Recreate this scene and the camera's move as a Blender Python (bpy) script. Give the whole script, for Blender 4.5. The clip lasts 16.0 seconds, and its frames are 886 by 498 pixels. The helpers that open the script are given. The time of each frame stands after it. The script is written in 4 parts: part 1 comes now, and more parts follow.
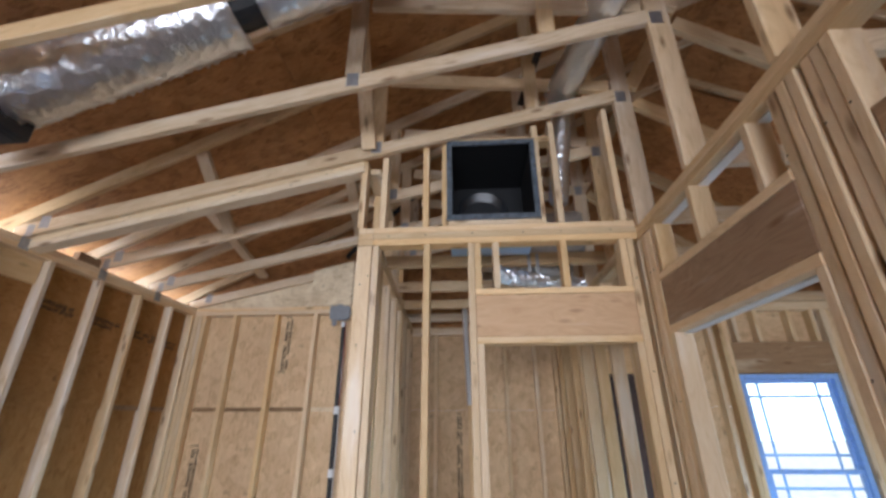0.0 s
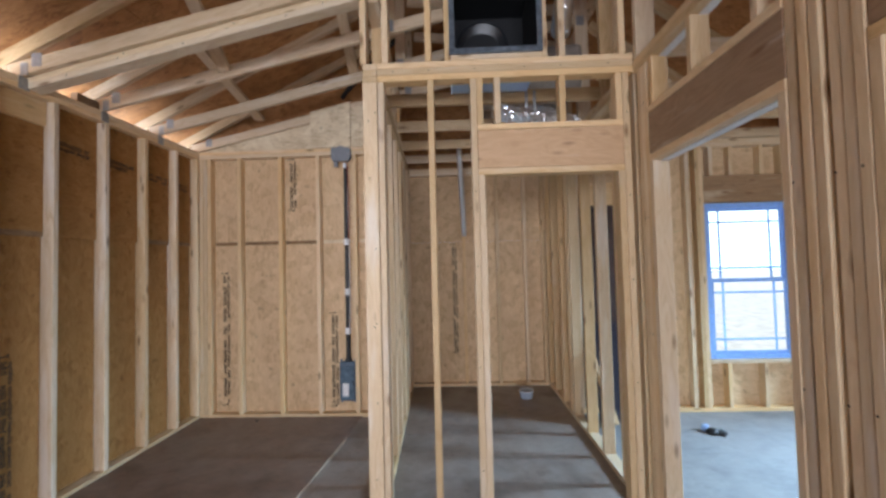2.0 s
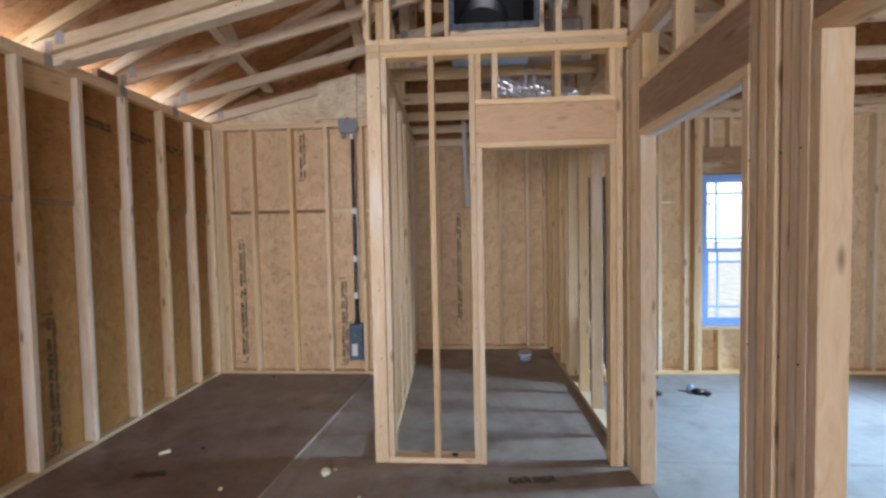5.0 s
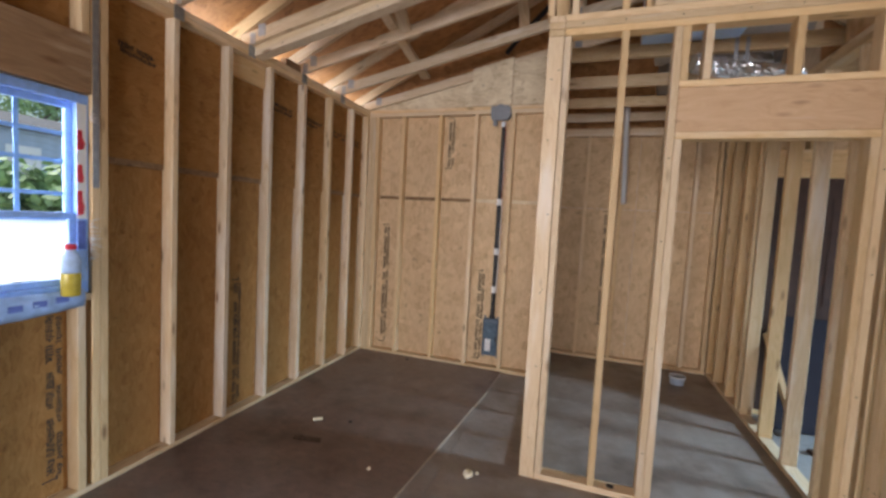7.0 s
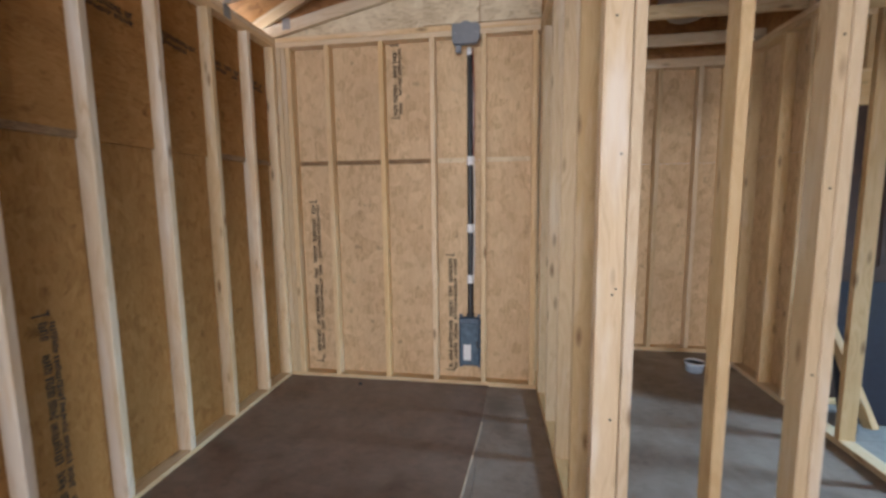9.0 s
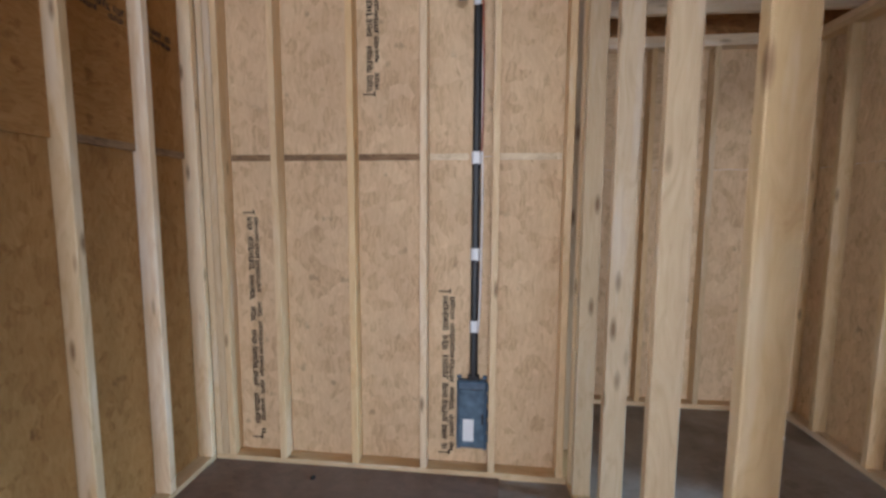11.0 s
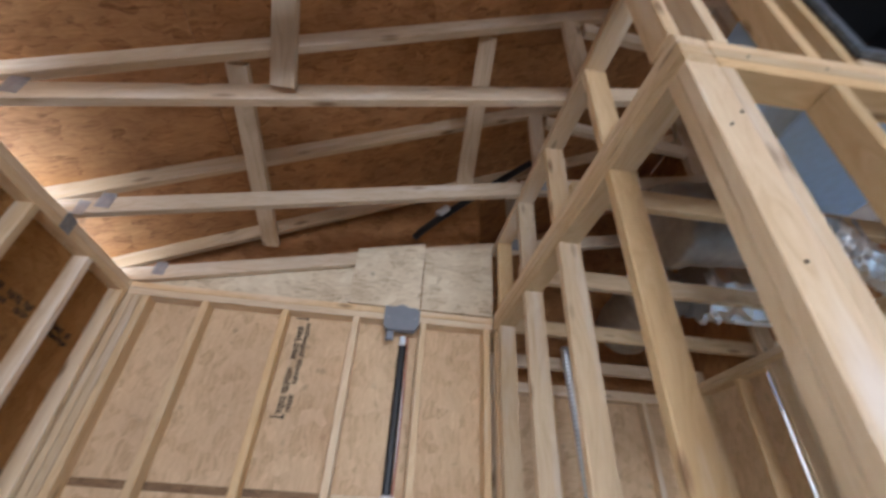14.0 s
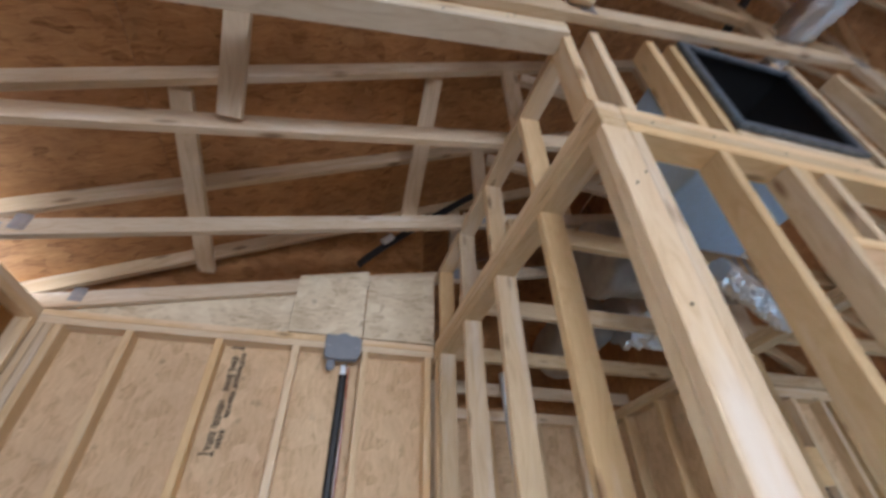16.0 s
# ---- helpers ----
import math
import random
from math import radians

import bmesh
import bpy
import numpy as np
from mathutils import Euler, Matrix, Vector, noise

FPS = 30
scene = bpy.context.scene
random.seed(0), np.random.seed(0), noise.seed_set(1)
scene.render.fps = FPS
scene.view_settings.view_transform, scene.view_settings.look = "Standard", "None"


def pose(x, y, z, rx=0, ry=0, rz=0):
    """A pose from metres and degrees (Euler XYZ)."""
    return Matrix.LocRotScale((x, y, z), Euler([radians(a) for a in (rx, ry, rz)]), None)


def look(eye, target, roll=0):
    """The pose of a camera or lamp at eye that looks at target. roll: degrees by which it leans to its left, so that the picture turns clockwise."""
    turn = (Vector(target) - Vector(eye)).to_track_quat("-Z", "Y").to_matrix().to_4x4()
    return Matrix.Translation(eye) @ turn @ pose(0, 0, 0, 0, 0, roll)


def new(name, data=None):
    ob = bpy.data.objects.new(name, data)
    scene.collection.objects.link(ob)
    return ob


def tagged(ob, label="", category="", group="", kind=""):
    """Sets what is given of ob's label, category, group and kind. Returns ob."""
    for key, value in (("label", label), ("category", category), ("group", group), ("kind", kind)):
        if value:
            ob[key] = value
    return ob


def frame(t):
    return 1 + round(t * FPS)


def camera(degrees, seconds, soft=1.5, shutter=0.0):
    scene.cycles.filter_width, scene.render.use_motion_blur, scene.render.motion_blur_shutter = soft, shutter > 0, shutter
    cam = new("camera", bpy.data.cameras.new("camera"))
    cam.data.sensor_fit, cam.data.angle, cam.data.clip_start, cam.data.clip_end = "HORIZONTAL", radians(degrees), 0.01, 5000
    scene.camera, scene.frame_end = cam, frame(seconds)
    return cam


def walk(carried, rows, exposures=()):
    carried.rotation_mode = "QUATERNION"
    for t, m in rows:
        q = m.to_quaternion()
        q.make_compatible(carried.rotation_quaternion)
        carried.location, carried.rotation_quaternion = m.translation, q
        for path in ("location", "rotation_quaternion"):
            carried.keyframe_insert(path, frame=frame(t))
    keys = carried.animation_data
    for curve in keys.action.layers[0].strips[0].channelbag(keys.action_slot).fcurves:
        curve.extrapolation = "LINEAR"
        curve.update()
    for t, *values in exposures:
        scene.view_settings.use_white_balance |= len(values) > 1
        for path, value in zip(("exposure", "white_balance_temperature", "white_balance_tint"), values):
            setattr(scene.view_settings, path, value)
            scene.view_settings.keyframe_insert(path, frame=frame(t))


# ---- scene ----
cam = camera(93.1, 16.0, soft=2.8, shutter=0.5)
PATH = [
    (0, (-0.421, 0.763, 1.658), (-0.545, 2.606, 2.425), -0.1),
    (0.5, (-0.43, 0.752, 1.621), (-0.614, 2.655, 2.208), 1.1),
    (1, (-0.436, 0.731, 1.587), (-0.635, 2.682, 1.975), 0.5),
    (1.5, (-0.512, 0.629, 1.545), (-0.653, 2.613, 1.754), -0.3),
    (2, (-0.523, 0.525, 1.52), (-0.598, 2.523, 1.59), -1.4),
    (2.5, (-0.443, 0.432, 1.504), (-0.533, 2.43, 1.524), -0.7),
    (3, (-0.422, 0.345, 1.482), (-0.541, 2.338, 1.362), -2.9),
    (3.2, (-0.425, 0.336, 1.487), (-0.525, 2.331, 1.396), -2.6),
    (5.3, (-0.449, 0.343, 1.519), (-0.6, 2.336, 1.441), -0.4),
    (5.5, (-0.464, 0.329, 1.516), (-0.66, 2.317, 1.423), -0.4),
    (6, (-0.497, 0.314, 1.508), (-0.913, 2.266, 1.374), 0.2),
    (6.5, (-0.576, 0.361, 1.516), (-1.221, 2.245, 1.333), 1.8),
    (7, (-0.796, 0.489, 1.548), (-1.438, 2.378, 1.414), 3.1),
    (7.5, (-0.955, 0.703, 1.52), (-1.547, 2.608, 1.37), 2.1),
    (8, (-1.12, 0.988, 1.47), (-1.68, 2.9, 1.282), -0.35),
    (8.5, (-1.25, 1.335, 1.48), (-1.625, 3.293, 1.322), -0.75),
    (9, (-1.385, 1.567, 1.477), (-1.694, 3.53, 1.244), -0.6),
    (9.2, (-1.412, 1.68, 1.475), (-1.705, 3.645, 1.258), -1.3),
    (11.5, (-1.652, 2.61, 1.518), (-1.825, 4.606, 1.327), 0.8),
    (12, (-1.67, 2.61, 1.518), (-1.799, 4.598, 1.712), 0.7),
    (12.5, (-1.677, 2.572, 1.572), (-1.818, 4.505, 2.096), 1.3),
    (13, (-1.68, 2.56, 1.60), (-1.808, 4.384, 2.438), 2.0),
    (13.5, (-1.695, 2.552, 1.622), (-1.735, 4.265, 2.658), 3.6),
    (14, (-1.703, 2.54, 1.641), (-1.545, 4.173, 2.785), 3.5),
    (14.5, (-1.707, 2.503, 1.647), (-1.331, 3.972, 2.95), 0.9),
    (15, (-1.704, 2.459, 1.656), (-1.173, 3.837, 3.005), -3.7),
    (15.5, (-1.707, 2.433, 1.652), (-1.172, 3.819, 2.992), -3.3),
    (16, (-1.712, 2.465, 1.629), (-1.308, 3.983, 2.867), -1.0),
]
walk(cam, [(t, look(eye, target, roll)) for t, eye, target, roll in PATH],
     [(0.0, 0.22, 6150, 13), (3.0, 0.12, 6350, 16), (6.0, 0.05, 6550, 17), (8.0, 0.04, 7000, 17), (9.0, 0.15, 6550, 14), (11.5, 0.25, 5900, 13), (13.0, 0.31, 5900, 14), (16.0, 0.35, 5850, 12)])

# ---- light ----
world = bpy.data.worlds.new("sky")
scene.world = world
world.use_nodes = True
wn = world.node_tree
sky = wn.nodes.new("ShaderNodeTexSky")
sky.sky_type, sky.sun_disc = "NISHITA", False
sky.sun_elevation, sky.sun_rotation = radians(57), radians(280)
wn.links.new(sky.outputs["Color"], wn.nodes["Background"].inputs["Color"])
wn.nodes["Background"].inputs["Strength"].default_value = 0.15
sun = new("sun", bpy.data.lights.new("sun", "SUN"))
sun.data.energy, sun.data.angle, sun.data.color = 5.0, radians(0.5), (1.0, 0.95, 0.86)
sun.matrix_basis = look((-5.0, 1.3, 8), (0, 0, 0))


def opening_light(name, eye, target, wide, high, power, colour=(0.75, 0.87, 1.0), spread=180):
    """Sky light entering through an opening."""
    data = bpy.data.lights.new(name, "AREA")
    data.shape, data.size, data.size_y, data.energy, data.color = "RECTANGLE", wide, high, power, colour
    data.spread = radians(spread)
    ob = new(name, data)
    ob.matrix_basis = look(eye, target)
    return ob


# added fill from behind the camera, set in an assumed, unseen south opening
opening_light("south_opening_light", (-0.78, -5.35, 1.25), (-0.9, 0, 1.5), 4.3, 2.1, 235, (0.865, 0.92, 1.0), 140)
opening_light("east_opening_light", (4.9, 3.55, 1.95), (1.5, 3.35, 0.0), 0.8, 0.75, 84, (0.50, 0.77, 1.0), 64)
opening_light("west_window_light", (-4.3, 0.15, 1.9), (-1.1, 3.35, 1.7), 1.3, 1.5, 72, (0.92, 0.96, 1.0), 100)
opening_light("eave_light", (-3.52, 2.6, 2.64), (-3.30, 2.6, 2.9), 4.6, 0.26, 17, (0.68, 0.84, 1.0))


# ---- materials ----
def material(name):
    m = bpy.data.materials.new(name)
    m.use_nodes = True
    return m, m.node_tree, m.node_tree.nodes["Principled BSDF"]


def node(t, kind, ins=None, **props):
    n = t.nodes.new(kind)
    for k, v in props.items():
        setattr(n, k, v)
    for k, v in (ins or {}).items():
        if isinstance(v, bpy.types.NodeSocket):
            t.links.new(v, n.inputs[k])
        else:
            n.inputs[k].default_value = v
    return n


def ramp(t, fac, stops):
    n = node(t, "ShaderNodeValToRGB", {"Fac": fac})
    e = n.color_ramp.elements
    while len(e) < len(stops):
        e.new(0.5)
    for el, (p, c) in zip(e, stops):
        el.position, el.color = p, (*c, 1) if len(c) == 3 else c
    return n.outputs["Color"]


def mix(t, fac, a, b, mode="MIX"):
    n = node(t, "ShaderNodeMix", data_type="RGBA", blend_type=mode)
    for sock, v in ((n.inputs[0], fac), (n.inputs[6], a), (n.inputs[7], b)):
        if isinstance(v, bpy.types.NodeSocket):
            t.links.new(v, sock)
        else:
            sock.default_value = v if not isinstance(v, tuple) or len(v) == 4 else (*v, 1)
    return n.outputs[2]


def bump(t, b, height, strength, distance=0.002):
    n = node(t, "ShaderNodeBump", {"Height": height, "Strength": strength, "Distance": distance})
    t.links.new(n.outputs["Normal"], b.inputs["Normal"])


def lumber(name, pale, mid, dark, spread=0.18, chalk_from=0.56):
    """Sawn softwood: grain along the local x axis, knots, per-board tone."""
    m, t, b = material(name)
    co = node(t, "ShaderNodeTexCoord").outputs["Object"]
    info = node(t, "ShaderNodeObjectInfo").outputs["Random"]
    off = node(t, "ShaderNodeCombineXYZ", {"X": node(t, "ShaderNodeMath", {0: info, 1: 37.0}, operation="MULTIPLY").outputs[0],
                                           "Y": node(t, "ShaderNodeMath", {0: info, 1: 11.0}, operation="MULTIPLY").outputs[0]})
    p = node(t, "ShaderNodeVectorMath", {0: co, 1: off.outputs[0]}, operation="ADD").outputs[0]
    knot_p = node(t, "ShaderNodeMapping", {"Vector": p, "Scale": (3.2, 11.0, 11.0)}).outputs[0]
    vor = node(t, "ShaderNodeTexVoronoi", {"Vector": knot_p, "Scale": 1.0, "Randomness": 1.0})
    knot = ramp(t, vor.outputs["Distance"], [(0.06, (1, 1, 1)), (0.19, (0, 0, 0))])
    halo = ramp(t, vor.outputs["Distance"], [(0.0, (1, 1, 1)), (0.42, (0, 0, 0))])
    warp = node(t, "ShaderNodeTexNoise", {"Vector": node(t, "ShaderNodeMapping", {"Vector": p, "Scale": (1.3, 6, 6)}).outputs[0], "Scale": 1.0, "Detail": 2.0})
    bent = mix(t, 0.22, p, warp.outputs["Color"], "LINEAR_LIGHT")
    bent2 = mix(t, node(t, "ShaderNodeMath", {0: halo, 1: 0.05}, operation="MULTIPLY").outputs[0], bent, vor.outputs["Color"], "LINEAR_LIGHT")
    grain = node(t, "ShaderNodeTexNoise", {"Vector": node(t, "ShaderNodeMapping", {"Vector": bent2, "Scale": (0.9, 42, 42)}).outputs[0], "Scale": 1.0, "Detail": 5.0, "Roughness": 0.6})
    fine = node(t, "ShaderNodeTexNoise", {"Vector": node(t, "ShaderNodeMapping", {"Vector": p, "Scale": (9, 260, 260)}).outputs[0], "Scale": 1.0, "Detail": 3.0})
    base = ramp(t, grain.outputs["Fac"], [(0.28, dark), (0.47, mid), (0.68, pale)])
    base = mix(t, node(t, "ShaderNodeMath", {0: fine.outputs["Fac"], 1: 0.22}, operation="MULTIPLY").outputs[0], base, (0.45, 0.32, 0.18), "MULTIPLY")
    blotch = node(t, "ShaderNodeTexNoise", {"Vector": p, "Scale": 2.3, "Detail": 3.0})
    base = mix(t, ramp(t, blotch.outputs["Fac"], [(0.45, (0, 0, 0)), (0.75, (0.55, 0.55, 0.55))]), base, dark)
    tone = node(t, "ShaderNodeMapRange", {"Value": info, 3: 1 - spread, 4: 1 + spread})
    hue = node(t, "ShaderNodeMath", {0: node(t, "ShaderNodeMath", {0: info, 1: 7.31}, operation="MULTIPLY").outputs[0]}, operation="FRACT").outputs[0]
    tint = node(t, "ShaderNodeCombineColor", {0: tone.outputs[0], 1: node(t, "ShaderNodeMath", {0: tone.outputs[0], 1: node(t, "ShaderNodeMapRange", {"Value": hue, 3: 0.91, 4: 1.03}).outputs[0]}, operation="MULTIPLY").outputs[0],
                                              2: node(t, "ShaderNodeMath", {0: tone.outputs[0], 1: node(t, "ShaderNodeMapRange", {"Value": hue, 3: 0.76, 4: 1.14}).outputs[0]}, operation="MULTIPLY").outputs[0]})
    chalk = node(t, "ShaderNodeTexNoise", {"Vector": node(t, "ShaderNodeMapping", {"Vector": p, "Scale": (1.6, 14, 14)}).outputs[0], "Scale": 1.0, "Detail": 4.0})
    base = mix(t, ramp(t, chalk.outputs["Fac"], [(chalk_from, (0, 0, 0)), (chalk_from + 0.18, (0.6, 0.6, 0.6))]), base, (0.82, 0.74, 0.62))
    base = mix(t, 1.0, base, tint.outputs[0], "MULTIPLY")
    base = mix(t, node(t, "ShaderNodeMath", {0: knot, 1: 0.8}, operation="MULTIPLY").outputs[0], base, (0.17, 0.075, 0.025))
    t.links.new(base, b.inputs["Base Color"])
    b.inputs["Roughness"].default_value = 0.62
    bump(t, b, fine.outputs["Fac"], 0.25, 0.001)
    return m


def mix_rgb(a, b, f):
    return tuple(p + (q - p) * f for p, q in zip(a, b))


def strand_board(name, pale, mid, dark, stain=0.5, rough=0.7, scale=1.0, dust=None):
    """Oriented strand board: overlapping flakes at two sizes, damp stains."""
    m, t, b = material(name)
    co = node(t, "ShaderNodeTexCoord").outputs["Object"]
    info = node(t, "ShaderNodeObjectInfo").outputs["Random"]
    off = node(t, "ShaderNodeCombineXYZ", {"X": node(t, "ShaderNodeMath", {0: info, 1: 53.0}, operation="MULTIPLY").outputs[0], "Y": info, "Z": info})
    p = node(t, "ShaderNodeVectorMath", {0: co, 1: off.outputs[0]}, operation="ADD").outputs[0]
    warp = node(t, "ShaderNodeTexNoise", {"Vector": p, "Scale": 9.0, "Detail": 2.0})
    wp = mix(t, 0.035, p, warp.outputs["Color"], "LINEAR_LIGHT")
    cells = node(t, "ShaderNodeTexVoronoi", {"Vector": node(t, "ShaderNodeMapping", {"Vector": wp, "Scale": (16 * scale, 26 * scale, 20 * scale)}).outputs[0], "Scale": 1.0})
    cell = node(t, "ShaderNodeSeparateColor", {"Color": cells.outputs["Color"]})
    layers = []
    for turn, stretch in ((0.45, (10, 95, 95)), (-0.6, (9, 85, 85)), (1.25, (12, 100, 100))):
        q = node(t, "ShaderNodeMapping", {"Vector": wp, "Rotation": (0.0, turn, turn), "Scale": tuple(scale * v for v in stretch)}).outputs[0]
        layers.append(node(t, "ShaderNodeTexNoise", {"Vector": q, "Scale": 1.0, "Detail": 4.0, "Roughness": 0.6}).outputs["Fac"])
    f = mix(t, ramp(t, cell.outputs[0], [(0.36, (0, 0, 0)), (0.38, (1, 1, 1))]), layers[0], layers[1])
    f = mix(t, ramp(t, cell.outputs[1], [(0.70, (0, 0, 0)), (0.72, (1, 1, 1))]), f, layers[2])
    f = mix(t, 0.22, f, cell.outputs[2])
    base = ramp(t, f, [(0.26, dark), (0.46, mid), (0.72, pale)])
    cloud = node(t, "ShaderNodeTexNoise", {"Vector": p, "Scale": 3.2, "Detail": 5.0, "Roughness": 0.65})
    base = mix(t, ramp(t, cloud.outputs["Fac"], [(0.42, (0, 0, 0)), (0.72, (stain, stain, stain))]), base, dark)
    spots = node(t, "ShaderNodeTexNoise", {"Vector": p, "Scale": 11.0, "Detail": 4.0})
    base = mix(t, ramp(t, spots.outputs["Fac"], [(0.66, (0, 0, 0)), (0.76, (0.5, 0.5, 0.5))]), base, tuple(c * 0.4 for c in dark))
    if dust:
        where = node(t, "ShaderNodeNewGeometry").outputs["Position"]
        wide = node(t, "ShaderNodeTexNoise", {"Vector": where, "Scale": 1.15, "Detail": 7.0, "Roughness": 0.66, "Distortion": 0.6})
        scuff = node(t, "ShaderNodeTexNoise", {"Vector": node(t, "ShaderNodeMapping", {"Vector": where, "Rotation": (0, 0, 0.5), "Scale": (6.5, 3.5, 1)}).outputs[0], "Scale": 1.0, "Detail": 5.0})
        both = mix(t, 0.3, wide.outputs["Fac"], scuff.outputs["Fac"])
        base = mix(t, ramp(t, both, [(0.34, (0, 0, 0)), (0.70, (dust, dust, dust))]), base, (0.45, 0.415, 0.385))
        damp = node(t, "ShaderNodeTexNoise", {"Vector": where, "Scale": 2.1, "Detail": 3.0, "W": 4.0}, noise_dimensions="4D")
        base = mix(t, ramp(t, damp.outputs["Fac"], [(0.58, (0, 0, 0)), (0.70, (0.55, 0.55, 0.55))]), base, tuple(c * 0.6 for c in dark))
    t.links.new(base, b.inputs["Base Color"])
    b.inputs["Roughness"].default_value = rough
    bump(t, b, f, 0.3, 0.0015)
    return m


def plain(name, colour, rough=0.5, metal=0.0, speck=0.15, scale=30.0):
    m, t, b = material(name)
    co = node(t, "ShaderNodeTexCoord").outputs["Object"]
    n = node(t, "ShaderNodeTexNoise", {"Vector": co, "Scale": scale, "Detail": 5.0})
    lo, hi = tuple(c * (1 - speck) for c in colour), tuple(min(1, c * (1 + speck)) for c in colour)
    t.links.new(ramp(t, n.outputs["Fac"], [(0.3, lo), (0.7, hi)]), b.inputs["Base Color"])
    b.inputs["Roughness"].default_value, b.inputs["Metallic"].default_value = rough, metal
    bump(t, b, n.outputs["Fac"], 0.08, 0.001)
    return m


STUD = lumber("stud_lumber", (0.79, 0.63, 0.405), (0.73, 0.555, 0.335), (0.63, 0.45, 0.25), 0.15)
STUD_WEST = lumber("frosted_stud_lumber", (0.80, 0.66, 0.46), (0.74, 0.58, 0.375), (0.62, 0.45, 0.26), 0.14, chalk_from=0.47)
TRUSS = lumber("truss_lumber", (0.73, 0.59, 0.40), (0.66, 0.51, 0.325), (0.54, 0.395, 0.23), 0.15)
HEADER = lumber("header_lumber", (0.68, 0.455, 0.25), (0.62, 0.40, 0.21), (0.53, 0.33, 0.165), 0.05, chalk_from=0.72)
HEADER_DARK = lumber("weathered_header_lumber", (0.41, 0.28, 0.175), (0.345, 0.228, 0.138), (0.27, 0.172, 0.10), 0.06)
OSB = strand_board("wall_strand_board", (0.77, 0.57, 0.35), (0.66, 0.46, 0.265), (0.46, 0.295, 0.16), stain=0.35, scale=0.85)
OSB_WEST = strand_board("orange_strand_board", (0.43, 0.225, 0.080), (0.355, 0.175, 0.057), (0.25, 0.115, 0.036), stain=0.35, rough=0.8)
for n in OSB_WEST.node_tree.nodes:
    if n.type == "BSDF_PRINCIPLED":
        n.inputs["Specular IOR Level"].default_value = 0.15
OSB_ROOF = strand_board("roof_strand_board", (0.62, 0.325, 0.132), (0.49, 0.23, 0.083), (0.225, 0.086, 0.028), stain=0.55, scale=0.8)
OSB_PALE = strand_board("gable_strand_board", (0.84, 0.73, 0.54), (0.74, 0.61, 0.42), (0.46, 0.34, 0.20), scale=0.7)
OSB_FLOOR = strand_board("floor_strand_board", (0.22, 0.172, 0.148), (0.17, 0.128, 0.107), (0.105, 0.074, 0.061), 0.5, 0.45, dust=0.6)
WEATHERED = lumber("weathered_pale_lumber", (0.74, 0.66, 0.52), (0.68, 0.58, 0.43), (0.55, 0.44, 0.30), 0.08)
STAINED = strand_board("stained_strand_board", (0.36, 0.22, 0.11), (0.26, 0.15, 0.07), (0.13, 0.07, 0.035))
# east room subfloor: dusty board, sky light put into its paler blue-grey colour
OSB_SKYLIT = strand_board("dusty_skylit_subfloor", (0.25, 0.26, 0.27), (0.21, 0.22, 0.23), (0.16, 0.165, 0.17), 0.6, 0.5, dust=0.5)
OSB_BROWN = strand_board("brown_overlay_board", (0.185, 0.115, 0.087), (0.145, 0.086, 0.064), (0.09, 0.052, 0.038), 0.6, 0.45, dust=0.32)
GALV = plain("galvanised_steel", (0.36, 0.37, 0.39), 0.5, 0.8)
GREY_BOX = plain("grey_enamel", (0.22, 0.235, 0.26), 0.5, 0.0, 0.06)
PANEL_BLUE = plain("blue_grey_plastic", (0.085, 0.13, 0.185), 0.4, 0.0, 0.2)
PANEL_SHEEN = plain("blue_grey_gloss_plastic", (0.10, 0.15, 0.20), 0.16, 0.0, 0.35, 18.0)
BLACK = plain("black_sheath", (0.012, 0.012, 0.014), 0.5)
DUCT_BLACK = plain("black_plenum_lining", (0.006, 0.0065, 0.008), 0.7)
WHITE = plain("white_tape", (0.8, 0.8, 0.8), 0.5, 0.0, 0.04)
INK = plain("black_stamp_ink", (0.06, 0.04, 0.025), 0.8, 0.0, 0.5, 60.0)
VINYL = plain("white_vinyl", (0.78, 0.81, 0.84), 0.35, 0.0, 0.03)
VINYL_FILM = plain("vinyl_under_blue_film", (0.27, 0.47, 0.88), 0.3, 0.0, 0.12)


def foil_material():
    m, t, b = material("crinkled_foil")
    co = node(t, "ShaderNodeTexCoord").outputs["Object"]
    n = node(t, "ShaderNodeTexVoronoi", {"Vector": co, "Scale": 22.0})
    n2 = node(t, "ShaderNodeTexNoise", {"Vector": co, "Scale": 35.0, "Detail": 4.0})
    b.inputs["Base Color"].default_value = (0.78, 0.81, 0.85, 1)
    b.inputs["Metallic"].default_value, b.inputs["Roughness"].default_value = 1.0, 0.32
    h = mix(t, 0.5, n.outputs["Distance"], n2.outputs["Fac"])
    bump(t, b, h, 0.9, 0.012)
    return m


FOIL = foil_material()


# ---- helpers for building ----
def thing(name, at=(0, 0, 0), label="", category="", group="", kind=""):
    ob = new(name)
    ob.location = at
    return tagged(ob, label, category, group, kind)


def place(ob, parent, m):
    if parent is not None:
        ob.parent = parent
        q = parent
        base = Matrix.Identity(4)
        while q is not None:
            base = q.matrix_basis @ base
            q = q.parent
        ob.matrix_basis = base.inverted() @ m
    else:
        ob.matrix_basis = m
    return ob


def part(name, bm, mat, parent, label="", m=None, smooth=False):
    me = bpy.data.meshes.new(name)
    bm.to_mesh(me)
    bm.free()
    if smooth:
        me.polygons.foreach_set("use_smooth", [True] * len(me.polygons))
    me.materials.append(mat)
    ob = new(name, me)
    place(ob, parent, m or Matrix.Identity(4))
    return tagged(ob, label)


BOX = {}


